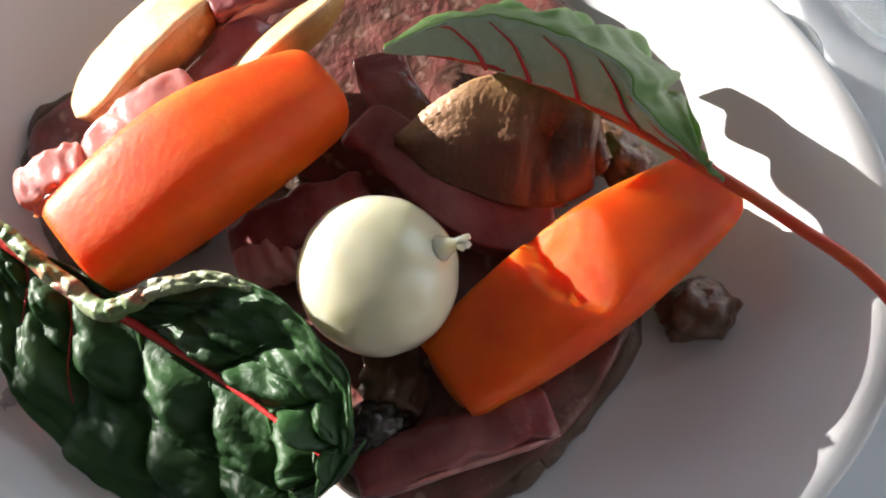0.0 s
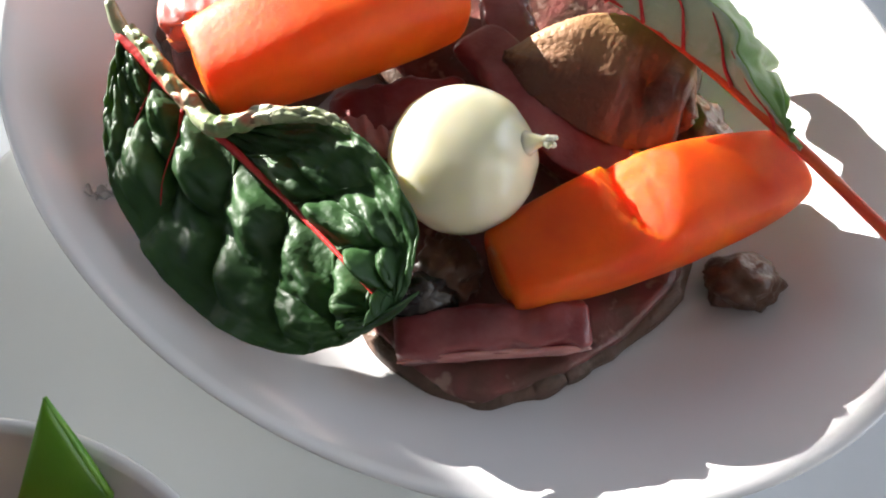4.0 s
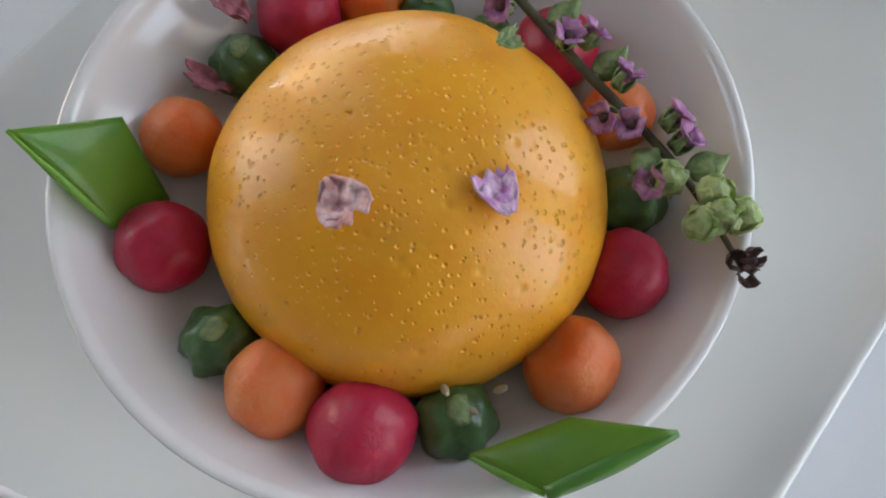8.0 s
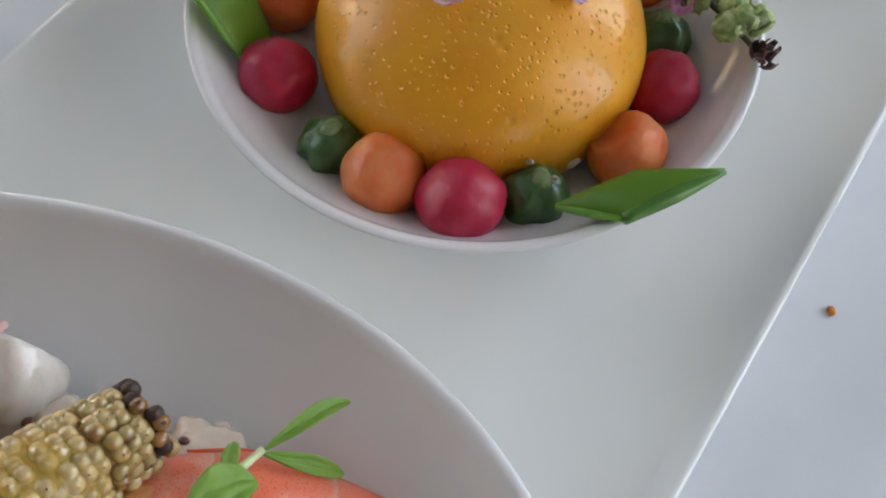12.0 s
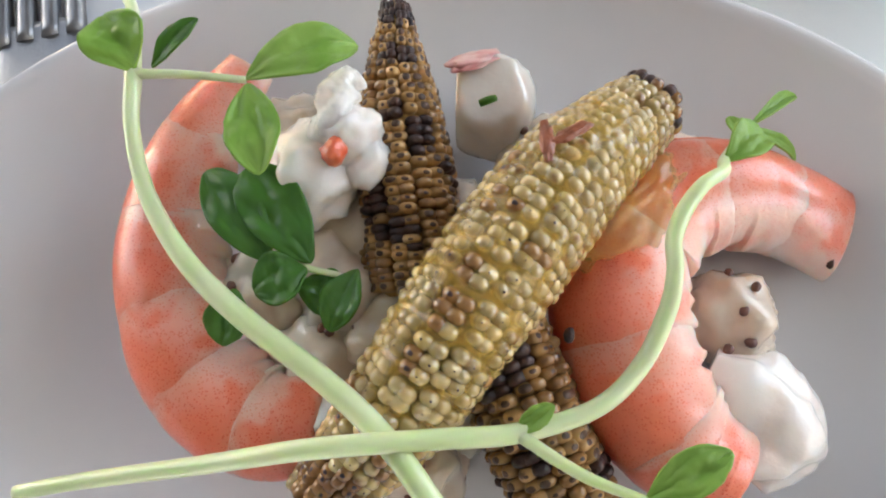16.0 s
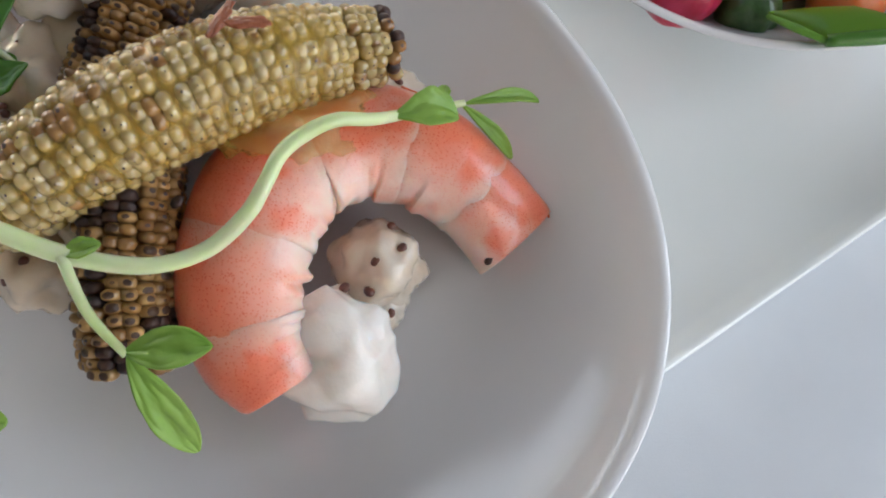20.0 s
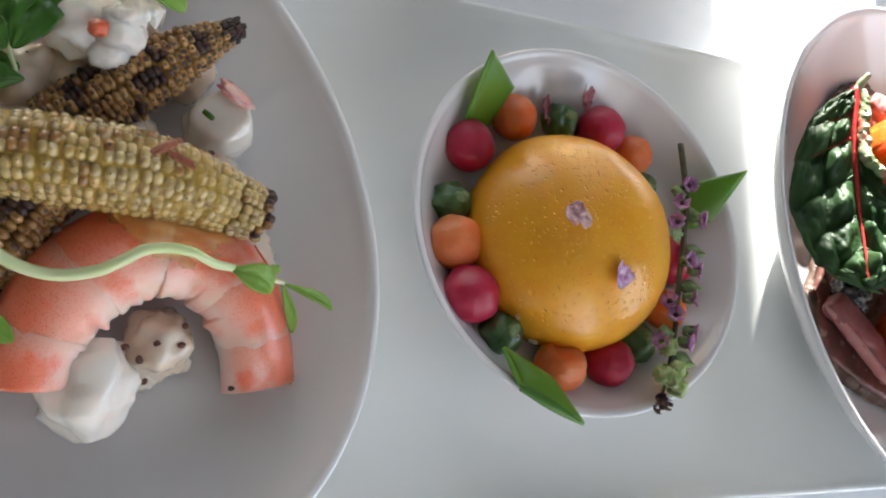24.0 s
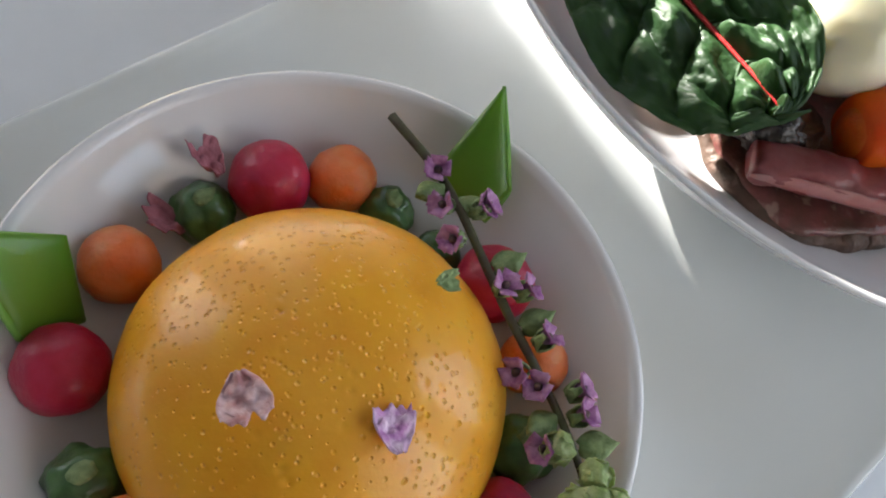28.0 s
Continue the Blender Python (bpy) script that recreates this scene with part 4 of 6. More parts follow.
def wedge(points, w, h, cut, seed, label):
    """Half a small potato: round skin side and a flat cut side part."""
    c = points[len(points) // 2]
    t = thing("potato_half", (c[0], c[1], c[2] - h), label, "potato", group="roast potato halves")
    def size(s):
        return (max(0.0, 1 - abs(2 * s - 1) ** 2.6)) ** 0.5 + 0.05
    def skin_side(s, a):
        q = math.sin(a)
        return math.cos(a) * w * size(s), (q * h * 0.16 if q > 0 else q * h) * size(s) * (1 + .06 * noise.noise(Vector((s * 6, a, seed))))
    part("skin_side", sweep(points, skin_side, 30, 24, up=cut), M["potato_skin"], t, "browned skin")
    def cut_side(s, a):
        q = math.sin(a)
        return math.cos(a) * w * 0.99 * size(s), (h * 0.19 * q ** 0.5 * (1 + .25 * noise.noise(Vector((s * 9, math.cos(a) * 3, seed)))) if q > 0 else 0.04 * h * q) * size(s)
    part("cut_side", sweep(points, cut_side, 30, 24, up=cut), M["potato"], t, "pale golden cut face")


wedge([(0.1420, 0.0565, 0.0290), (0.1540, 0.0530, 0.0320), (0.1680, 0.0480, 0.0330), (0.1790, 0.0425, 0.0320)], 0.0085, 0.0100, (-0.35, 0.55, 0.75), 1, "golden roast potato half with browned skin")
wedge([(0.1500, 0.0320, 0.0295), (0.1600, 0.0285, 0.0335), (0.1710, 0.0225, 0.0360), (0.1820, 0.0170, 0.0360)], 0.0042, 0.0058, (0.25, 0.55, 0.8), 2, "curved golden potato slice leaning on the carrot")

mush = thing("mushroom_half", (0.166, -0.024, 0.017), "browned half of a button mushroom", "mushroom")
MN = Vector((-0.45, -0.50, 0.74)).normalized()
MA = Vector((0.36, -0.93, 0))
MA = (MA - MN * MA.dot(MN)).normalized()
MB = MN.cross(MA)


def half_cap(radii, flat, seed, rough, shift=0.0, sub=5):
    def shape(q):
        bulge = 1.0 - 0.25 * max(0.0, -q.y)
        z = q.z if q.z < flat else flat + (q.z - flat) * 0.10
        return Vector((q.x * bulge, q.y, z))
    bm = blob((0, 0, 0), radii, (0, 0, 0), rough, 1.7, seed, sub, shape=shape)
    for v in bm.verts:
        p = v.co
        v.co = Vector((0.1655, -0.0225, 0.0280)) + MA * p.x + MB * p.y + MN * (p.z + shift)
    return bm


part("cap", half_cap((0.0165, 0.0080, 0.0095), 0.20, 21, 0.17, -0.0035), M["mushroom_cap"], mush, "dark browned cap")


def mushroom_face():
    """The fried cut face: a swelling, fibrous sheet from the pale upper edge, painted as lit, down to the browned lower
    edge, painted as shaded.
    """
    low = [(0.1572, -0.0035, 0.0292), (0.1540, -0.0100, 0.0285), (0.1532, -0.0180, 0.0275), (0.1535, -0.0260, 0.0262), (0.1555, -0.0330, 0.0250), (0.1610, -0.0385, 0.0255), (0.1668, -0.0415, 0.0275)]
    top = [(0.1576, -0.0035, 0.0298), (0.1640, -0.0085, 0.0345), (0.1696, -0.0145, 0.0375), (0.1728, -0.0210, 0.0385), (0.1742, -0.0280, 0.0378), (0.1735, -0.0350, 0.0350), (0.1676, -0.0414, 0.0282)]
    mid = [tuple(0.5 * (np.array(p) + np.array(q)) + (-0.001, 0, 0.0018)) for p, q in zip(low, top)]

    def bend(u, w):
        v = 0.5 + 0.5 * w
        fine = 0.00003 * noise.noise(Vector((u * 60, v * 6, 2))) + 0.00012 * noise.noise(Vector((u * 60, v * 30, 4)))
        lump = 0.0008 * noise.noise(Vector((u * 5, v * 3, 7)))
        pit = -0.0042 * math.exp(-(((u - 0.70) / 0.085) ** 2 + ((v - 0.52) / 0.20) ** 2))
        fold = 0.0016 * math.exp(-(((u - 0.82) / 0.05) ** 2)) - 0.0012 * math.exp(-(((u - 0.60) / 0.04) ** 2 + ((v - 0.4) / 0.4) ** 2))
        frill = 0.0014 * max(0.0, u - 0.62) * 2 * math.sin(u * 60 + 4 * v)
        return fine + lump + pit + fold + frill * (1 - v)
    return loft((low, mid, top), bend)


face = part("cut_face", sheet(mushroom_face(), 121, 61, 0.0016), M["mushroom"], mush, "fried cut face, painted lit tan above and shaded dark brown below")
# browning mixed with painted shade: lit upper edge, darker lower side and pit
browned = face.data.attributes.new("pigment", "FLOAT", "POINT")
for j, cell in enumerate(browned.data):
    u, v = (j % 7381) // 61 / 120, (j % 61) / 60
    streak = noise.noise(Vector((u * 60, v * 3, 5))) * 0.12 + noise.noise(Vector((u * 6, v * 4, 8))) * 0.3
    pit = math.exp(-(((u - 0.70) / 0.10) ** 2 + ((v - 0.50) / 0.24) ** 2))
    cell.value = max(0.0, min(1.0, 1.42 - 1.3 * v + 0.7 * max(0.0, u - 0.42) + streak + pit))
part("hollow", blob((0.1668, -0.0305, 0.0320), (0.0022, 0.0034, 0.0012), (10, -20, 20), 0.5, 3.0, 23, 4), M["truffle"], mush, "dark shrivelled gills")
part("frilled_rim", half_cap((0.0160, 0.0046, 0.0036), 0.9, 24, 0.5, -0.0045, 5), M["mushroom_cap"], mush, "frilled dark edge")
for v in mush.children[-1].data.vertices:
    v.co += MA * 0.0030 - MB * 0.0075 * (1 if MB.z > 0 else -1)
solo("mushroom_bit", blob((0.1500, -0.0665, 0.0140), (0.0062, 0.0075, 0.0050), (0, 20, 40), 0.3, 2.2, 31, 4), M["mushroom_cap"], (0.1500, -0.0665, 0.0105), "small brown mushroom piece on bare porcelain", "mushroom")
solo("mushroom_bit", blob((0.1760, -0.0430, 0.0150), (0.0090, 0.0060, 0.0045), (0, 0, 60), 0.3, 2.2, 33, 4), M["mushroom_cap"], (0.1760, -0.0430, 0.0112), "dark mushroom piece beside the carrot", "mushroom")
solo("black_morsel", blob((0.1070, -0.0165, 0.0215), (0.0040, 0.0075, 0.0060), (0, 10, 30), 0.34, 2.6, 41, 4), M["truffle"], (0.1070, -0.0165, 0.0155), "shiny black crinkled morsel beside the leaf", "mushroom")
solo("brown_morsel", blob((0.1170, -0.0175, 0.0185), (0.0070, 0.0060, 0.0040), (0, 10, 30), 0.4, 2.6, 43, 4), M["mushroom_cap"], (0.1170, -0.0175, 0.0150), "glossy brown morsel under the onion", "mushroom")


def chard_leaf():
    rib = [(0.1160, 0.0590, 0.0315), (0.1135, 0.0480, 0.0305), (0.1110, 0.0360, 0.0300), (0.1075, 0.0170, 0.0302), (0.1040, 0.0015, 0.0320), (0.1005, -0.0110, 0.0340), (0.0985, -0.0175, 0.0345)]
    left = [(0.1152, 0.0592, 0.0315), (0.1030, 0.0525, 0.0300), (0.0935, 0.0435, 0.0275), (0.0862, 0.0290, 0.0250), (0.0822, 0.0125, 0.0240), (0.0845, -0.0040, 0.0262), (0.0905, -0.0120, 0.0285), (0.0985, -0.0180, 0.0340)]
    right_edge = [(0.1168, 0.0588, 0.0318), (0.1152, 0.0480, 0.0330), (0.1138, 0.0360, 0.0340), (0.1120, 0.0270, 0.0355), (0.1160, 0.0200, 0.0390), (0.1195, 0.0110, 0.0420), (0.1185, 0.0000, 0.0430), (0.1145, -0.0105, 0.0410), (0.1070, -0.0165, 0.0375), (0.0985, -0.0176, 0.0345)]

    def bend(u, w):
        a = abs(w)
        t = (u - 0.16 * a + 0.035 * noise.noise(Vector((u * 5, w * 2.5, 3)))) * 7.0
        cell = abs(math.sin(math.pi * t)) ** 0.6
        across = 0.35 + 0.65 * abs(math.sin(math.pi * (a * (2.1 if w < 0 else 2.6) + 0.35 * noise.noise(Vector((u * 9, w * 3, 9)))))) ** 0.6
        swell = min(1, a * 6.0) * (1 - 0.8 * a ** 3)
        if w < 0:
            k = 0.35 + 0.65 * min(1.0, max(0.0, (u - 0.12) * 4))
        else:
            k = 0.12 + 0.88 * min(1.0, max(0.0, (u - 0.30) * 3)) * max(0.0, 1 - max(0.0, a - 0.42) * 4.5)
        puff = 0.0068 * cell * across * swell * k * (0.8 + 0.7 * noise.noise(Vector((u * 8, w * 3, 6))))
        puff += 0.0012 * noise.noise(Vector((u * 24, w * 11, 8))) * min(1, a * 4) + 0.00022 * noise.noise(Vector((u * 70, w * 30, 1)))
        sag = (-0.0032 if w < 0 else -0.0042) * 4 * a * (1 - a) * math.sin(math.pi * min(1, u + 0.05)) * 0.5
        ruffle = (0.0008 if w < 0 else 0.0017) * a ** 4 * math.sin(u * 34 + 2 * w + 3 * noise.noise(Vector((u * 5, 1, 4)))) * math.sin(math.pi * u) ** 0.5
        if w > 0 and 0.38 < u < 0.62:
            ruffle -= 0.0050 * max(0.0, a - 0.70) / 0.30 * math.sin(math.pi * (u - 0.38) / 0.24)
        return puff + sag + ruffle

    place = loft((left, rib, right_edge), bend)
    t = thing("chard_leaf", (0.104, 0.018, 0.012), "dark green crinkled chard leaf with red midrib", "leaf", group="chard leaves")
    blade = part("blade", sheet(place, 201, 121, 0.0004), M["chard"], t)
    lift = Vector((0, 0, 0.0009))
    part("midrib", tube([place(k / 20, 0.5) + lift for k in range(20)], [0.0017, 0.0015, 0.0011, 0.0007, 0.0005, 0.0004, 0.00025], 60, 10), M["chard_vein"], t, "red midrib")
    for k in range(6):
        for sgn in (-1, 1):
            u0 = (k + 1.0) / 7.0
            pts = [place(min(0.99, u0 + 0.16 * a), 0.5 + 0.5 * sgn * a) + lift * 0.3 for a in (0.0, 0.12, 0.26, 0.42, 0.58, 0.72)]
            part("side_vein", tube(pts, [0.0005, 0.0004, 0.0003, 0.0002, 0.00014, 0.0001], 18, 6), M["chard_vein"] if k < 2 else M["chard"], blade)
    # the margin beside the carrot curls over and shows its paler back
    roll = [Vector(p) for p in spline([(0.1172, 0.0570, 0.0345), (0.1145, 0.0480, 0.0350), (0.1112, 0.0380, 0.0352), (0.1092, 0.0285, 0.0365), (0.1150, 0.0205, 0.0400), (0.1188, 0.0120, 0.0428), (0.1190, 0.0050, 0.0436)], 101)]

    def margin(u, v):
        k = round(u * 100)
        d = (roll[min(100, k + 1)] - roll[max(0, k - 1)]).normalized()
        side = d.cross(Vector((0, 0, 1))).normalized()
        side = side if side.x < 0 else -side
        e = noise.noise(Vector((u * 9, v * 2, 2)))
        r = (0.0021 - 0.0008 * u) * math.sin(math.pi * min(1, 0.08 + 0.90 * u)) ** 0.5 * (1 + 0.4 * e)
        a = 2.6 - v * 3.4
        return roll[k] + side * ((0.1 + math.cos(a)) * r) + Vector((0, 0, math.sin(a) * r + 0.0010 * noise.noise(Vector((u * 26, v * 5, 7)))))
    part("curled_margin", sheet(margin, 121, 26, 0.0004), M["chard_rolled"], t, "pale curled leaf margin")
    # torn stub of the stalk
    part("stalk_stub", tube([(0.1155, 0.0560, 0.0318), (0.1168, 0.0600, 0.0335), (0.1188, 0.0632, 0.0365)], [0.0014, 0.0016, 0.0010], 12, 10), M["chard_rolled"], t, "pale torn stalk end")
    return t


M["chard_rolled"] = material("chard_rolled", (0.40, 0.40, 0.28), 0.36, second=(0.12, 0.19, 0.07), scale=120, bump=.4, bump_scale=500, third=(0.45, 0.12, 0.08), third_scale=160, third_low=.55, third_high=.7, coat=.2)
chard_leaf()


def folded_leaf():
    t = thing("chard_leaf", (0.160, -0.055, 0.028), "folded pale green chard leaf on a long red stem", "leaf", group="chard leaves")
    stem = [(0.1395, -0.1085, 0.0345), (0.1540, -0.0884, 0.0385), (0.1601, -0.0722, 0.0395), (0.1650, -0.0551, 0.0405), (0.1693, -0.0330, 0.0420), (0.1685, -0.0160, 0.0450), (0.1655, 0.0010, 0.0460)]
    part("stem", tube(stem, [0.0012, 0.00125, 0.0011, 0.0011, 0.0008, 0.0005, 0.0002], 90, 12), M["stem_red"], t, "ribbed bright red stem")
    low = [(0.1625, -0.0600, 0.0412), (0.1650, -0.0551, 0.0412), (0.1675, -0.0440, 0.0420), (0.1693, -0.0330, 0.0430), (0.1692, -0.0240, 0.0445), (0.1685, -0.0160, 0.0455), (0.1672, -0.0080, 0.0460), (0.1645, 0.0006, 0.0462)]
    ridge = [(0.1628, -0.0600, 0.0418), (0.1648, -0.0540, 0.0432), (0.1680, -0.0436, 0.0470), (0.1722, -0.0385, 0.0500), (0.1742, -0.0300, 0.0505), (0.1750, -0.0210, 0.0505), (0.1738, -0.0130, 0.0500), (0.1705, -0.0065, 0.0492), (0.1648, 0.0004, 0.0472)]
    hem = [(0.1630, -0.0598, 0.0416), (0.1665, -0.0545, 0.0425), (0.1830, -0.0500, 0.0310), (0.1925, -0.0480, 0.0230), (0.1975, -0.0400, 0.0220), (0.1985, -0.0320, 0.0225), (0.1950, -0.0230, 0.0260), (0.1880, -0.0140, 0.0320), (0.1790, -0.0060, 0.0390), (0.1655, 0.0008, 0.0466)]

    def crumple(u, w):
        a = abs(w)
        e = noise.noise(Vector((u * 7, w * 2.5, 3)))
        f = noise.noise(Vector((u * 19, w * 6, 5)))
        fade = math.sin(math.pi * min(1, max(0.0, u))) ** 0.6
        if w < 0:
            lobes = 0.0014 * abs(math.sin(math.pi * (u + 0.10 * a) * 6.5)) ** 0.6 * math.sin(math.pi * a) - 0.0010
            return fade * (lobes + 0.0010 * e + 0.0005 * f)
        return fade * (0.0022 * a * math.sin(u * 44 + 3 * e) + 0.0018 * e * a + 0.0008 * f + 0.0022 * math.sin(math.pi * a))

    place = loft((low, ridge, hem), crumple)
    near = part("near_side", sheet(lambda u, v: place(u, 0.5 * v), 161, 33, 0.00035), M["chard_pale"], t, "pale frosted underside with red veins")
    part("far_side", sheet(lambda u, v: place(u, 0.503 + 0.497 * v), 161, 49, 0.00035), M["chard_under"], t, "bright green ruffled far half")
    for k in range(5):
        u0 = 0.14 + 0.14 * k
        pts = [place(min(0.99, u0 + 0.16 * q), 0.5 * q) + Vector((-0.0003, 0, 0.0003)) for q in (0.0, 0.25, 0.5, 0.75, 0.97)]
        part("side_vein", tube(pts, [0.00045, 0.00034, 0.00025, 0.00018, 0.0001], 16, 6), M["chard_vein"], near)


M["chard_under"] = material("chard_under", (0.27, 0.38, 0.18), 0.4, second=(0.13, 0.25, 0.07), scale=90, bump=.3, bump_scale=500)
see_through(M["chard_under"], (0.42, 0.75, 0.08), 0.45)
folded_leaf()


# ---- oval bowl with prawns, baby corn, creamy salad, pea shoots ----
M["corn_scar"] = material("corn_scar", (0.055, 0.028, 0.018), 0.5, second=(0.10, 0.05, 0.028), scale=500, bump=.4, bump_scale=900)


def kernel_mesh(name, mat, dot, seed, scar="char"):
    """A plump kernel with a scorched silk scar on its crown; dot: the scar's size, 0 for none."""
    spot, dot = (0.22 if dot else 0), dot or 1.0
    bm = bmesh.new()
    bmesh.ops.create_uvsphere(bm, u_segments=12, v_segments=8, radius=1)
    dark = [f for f in bm.faces if f.calc_center_median().z > 1.0 - spot * 0.45] if spot else []
    for f in dark:
        f.material_index = 1
    for v in bm.verts:
        p = v.co.copy()
        q = Vector([math.copysign(abs(c) ** 0.84, c) for c in p])
        if 0.8 < p.z < 0.99:
            q.x, q.y = q.x * dot, q.y * dot
        q += 0.07 * Vector((noise.noise(p * 2 + Vector((seed, 0, 0))), noise.noise(p * 2 + Vector((0, seed, 0))), 0))
        v.co = q * 0.5
    for f in bm.faces:
        f.smooth = True
    me = bpy.data.meshes.new(name)
    bm.to_mesh(me), bm.free()
    me.materials.append(mat), me.materials.append(M[scar])
    return me


def vary(mat, dark, light):
    """Each piece a little darker or lighter than the next."""
    nt = mat.node_tree
    b = nt.nodes["Principled BSDF"]
    info, mix, ramp = nt.nodes.new("ShaderNodeObjectInfo"), nt.nodes.new("ShaderNodeMix"), nt.nodes.new("ShaderNodeMapRange")
    mix.data_type, mix.blend_type = "RGBA", "MULTIPLY"
    mix.inputs["Factor"].default_value = 1.0
    ramp.inputs["To Min"].default_value, ramp.inputs["To Max"].default_value = dark, light
    nt.links.new(info.outputs["Random"], ramp.inputs["Value"])
    link = b.inputs["Base Color"].links[0]
    nt.links.new(link.from_socket, mix.inputs["A"])
    nt.links.new(ramp.outputs[0], mix.inputs["B"])
    nt.links.new(mix.outputs["Result"], b.inputs["Base Color"])


M["corn_brown"] = material("corn_browned", (0.36, 0.19, 0.06), 0.22, second=(0.22, 0.10, 0.035), scale=300, bump=.12, bump_scale=900, coat=.6)
vary(M["corn"], 0.70, 0.98)
vary(M["corn_dark"], 0.65, 1.15)
KERNELS = {"corn": [kernel_mesh("kernel", M["corn"], d, k) for k, d in enumerate((0.0, 0.22, 0.0, 0.18, 0.0, 0.34, 0.0))],
           "brown": [kernel_mesh("kernel", M["corn_brown"], d, k) for k, d in enumerate((0.0, 0.6))],
           "corn_dark": [kernel_mesh("kernel", M["corn_dark"], d, k, "corn_scar") for k, d in enumerate((1.3, 0.5, 1.0, 0.8, 1.5, 0.6, 1.2))],
           "char": [kernel_mesh("kernel", M["char"], 0.0, 7)]}


def baby_corn(points, radii, rows, count, kind, label, twist=0.25, scorch=(), tip_dark=0.03, low=-0.28, seed=1):
    rng = random.Random(seed)
    c = [Vector(p) for p in spline(points, 101)]
    r = [float(v[0]) for v in spline([(v,) for v in radii], 101)]
    length = sum((a - b).length for a, b in zip(c, c[1:]))
    base = c[50] - Vector((0, 0, r[50]))
    t = thing("baby_corn", base, label, "baby corn", group="baby corn cobs")
    rest = bmesh.new()
    part("cob", tube([c[k] for k in range(0, 101, 10)], [r[k] * 0.86 for k in range(0, 101, 10)], 40, 20), M["corn_cob"], t)
    for j in range(count):
        s = (j + 0.5) / count
        k = round(s * 100)
        d = (c[min(100, k + 1)] - c[max(0, k - 1)]).normalized()
        side = d.cross(Vector((0, 0, 1))).normalized()
        top = side.cross(d)
        for i in range(rows):
            a = 2 * math.pi * (i + 0.5 * (i % 2) * 0 + twist * s * 4 + (0.09 if i % 2 == 0 else -0.09)) / rows + 0.04 * rng.uniform(-1, 1)
            n = side * math.cos(a) + top * math.sin(a)
            if math.sin(a) < low:
                continue
            p = c[k] + n * r[k] * 0.90 + d * (0.5 * (i // 2 % 2) * length / count + rng.uniform(-.07, .07) * length / count)
            w = 2 * math.pi * r[k] / rows
            l = length / count
            pick = KERNELS[kind]
            heat = noise.noise(p * 160 + Vector((seed * 5, 0, 0)))
            if s > 1 - tip_dark or any((p - Vector(q[:3])).length < q[3] * (0.8 + .4 * rng.random()) for q in scorch):
                pick = KERNELS["char"] if kind == "corn_dark" or (s > 1 - 0.55 * tip_dark and rng.random() < 0.75) else KERNELS["brown"]
            elif kind == "corn" and heat > 0.46:
                pick = KERNELS["brown"]
            elif kind == "corn_dark" and heat > 0.42 and rng.random() < 0.8:
                pick = KERNELS["char"]
            elif kind == "corn_dark" and heat < -0.30:
                pick = KERNELS["brown"]
            y = n.cross(d).normalized()
            m = Matrix((d, y, n)).transposed().to_4x4()
            h = r[k] * (0.34 + 0.06 * rng.random()) * (1.0 if kind == "corn" else rng.uniform(0.8, 1.35))
            if kind != "corn":
                l, w = l * rng.uniform(0.88, 1.06), w * rng.uniform(0.88, 1.06)
            mw = Matrix.Translation(p - base) @ m @ Matrix.Diagonal((l * 1.24, w * 1.20, h * 1.12, 1)) @ pose(0, 0, 0, rng.uniform(-6, 6), rng.uniform(-6, 6), rng.uniform(-8, 8))
            mesh = rng.choice(pick)
            if count > 40 and math.sin(a) < 0.12:
                at = len(rest.verts)
                rest.from_mesh(mesh)
                rest.verts.ensure_lookup_table()
                for v in rest.verts[at:]:
                    v.co = mw @ v.co
                continue
            ob = new("kernel", mesh)
            ob.parent = t
            ob.matrix_basis = mw
    if rest.verts:
        me = bpy.data.meshes.new("kernel_row")
        rest.to_mesh(me)
        me.materials.append(M[kind]), me.materials.append(M["char"])
        low_rows = new("kernel_row", me)
        low_rows.parent = t
        tagged(low_rows, kind="stuff")
    rest.free()
    return t


baby_corn([(-0.1810, 0.0020, 0.0250), (-0.1650, -0.0022, 0.0335), (-0.1430, -0.0042, 0.0395), (-0.1210, -0.0058, 0.0385), (-0.0995, -0.0095, 0.0310)], [0.0050, 0.0076, 0.0088, 0.0083, 0.0060], 20, 42, "corn",
          "glazed golden grilled baby corn on top of the salad", scorch=[(-0.1500, -0.0040, 0.0480, 0.0028), (-0.1330, -0.0010, 0.0480, 0.0026), (-0.1270, 0.0020, 0.046, 0.0026), (-0.178, 0, .03, .006)], seed=3)
baby_corn([(-0.1460, 0.0070, 0.0250), (-0.1350, 0.0150, 0.0290), (-0.1210, 0.0260, 0.0325), (-0.1055, 0.0370, 0.0345)], [0.0078, 0.0076, 0.0062, 0.0022], 18, 31, "corn_dark",
          "charred baby corn with a black pointed tip", scorch=[(-0.1250, 0.0230, 0.0385, 0.0024), (-0.1255, 0.0180, 0.037, 0.0026), (-0.1070, 0.0360, 0.037, 0.004)], tip_dark=0.07, seed=5)
baby_corn([(-0.1440, -0.0060, 0.0300), (-0.1500, -0.0140, 0.0290), (-0.1565, -0.0230, 0.0265), (-0.1620, -0.0325, 0.0225)], [0.0074, 0.0076, 0.0076, 0.0070], 18, 19, "corn_dark",
          "charred cut end of a baby corn", scorch=[(-0.1515, -0.0120, 0.0360, 0.0045), (-.162, -.033, .03, .003)], tip_dark=0.0, seed=9)


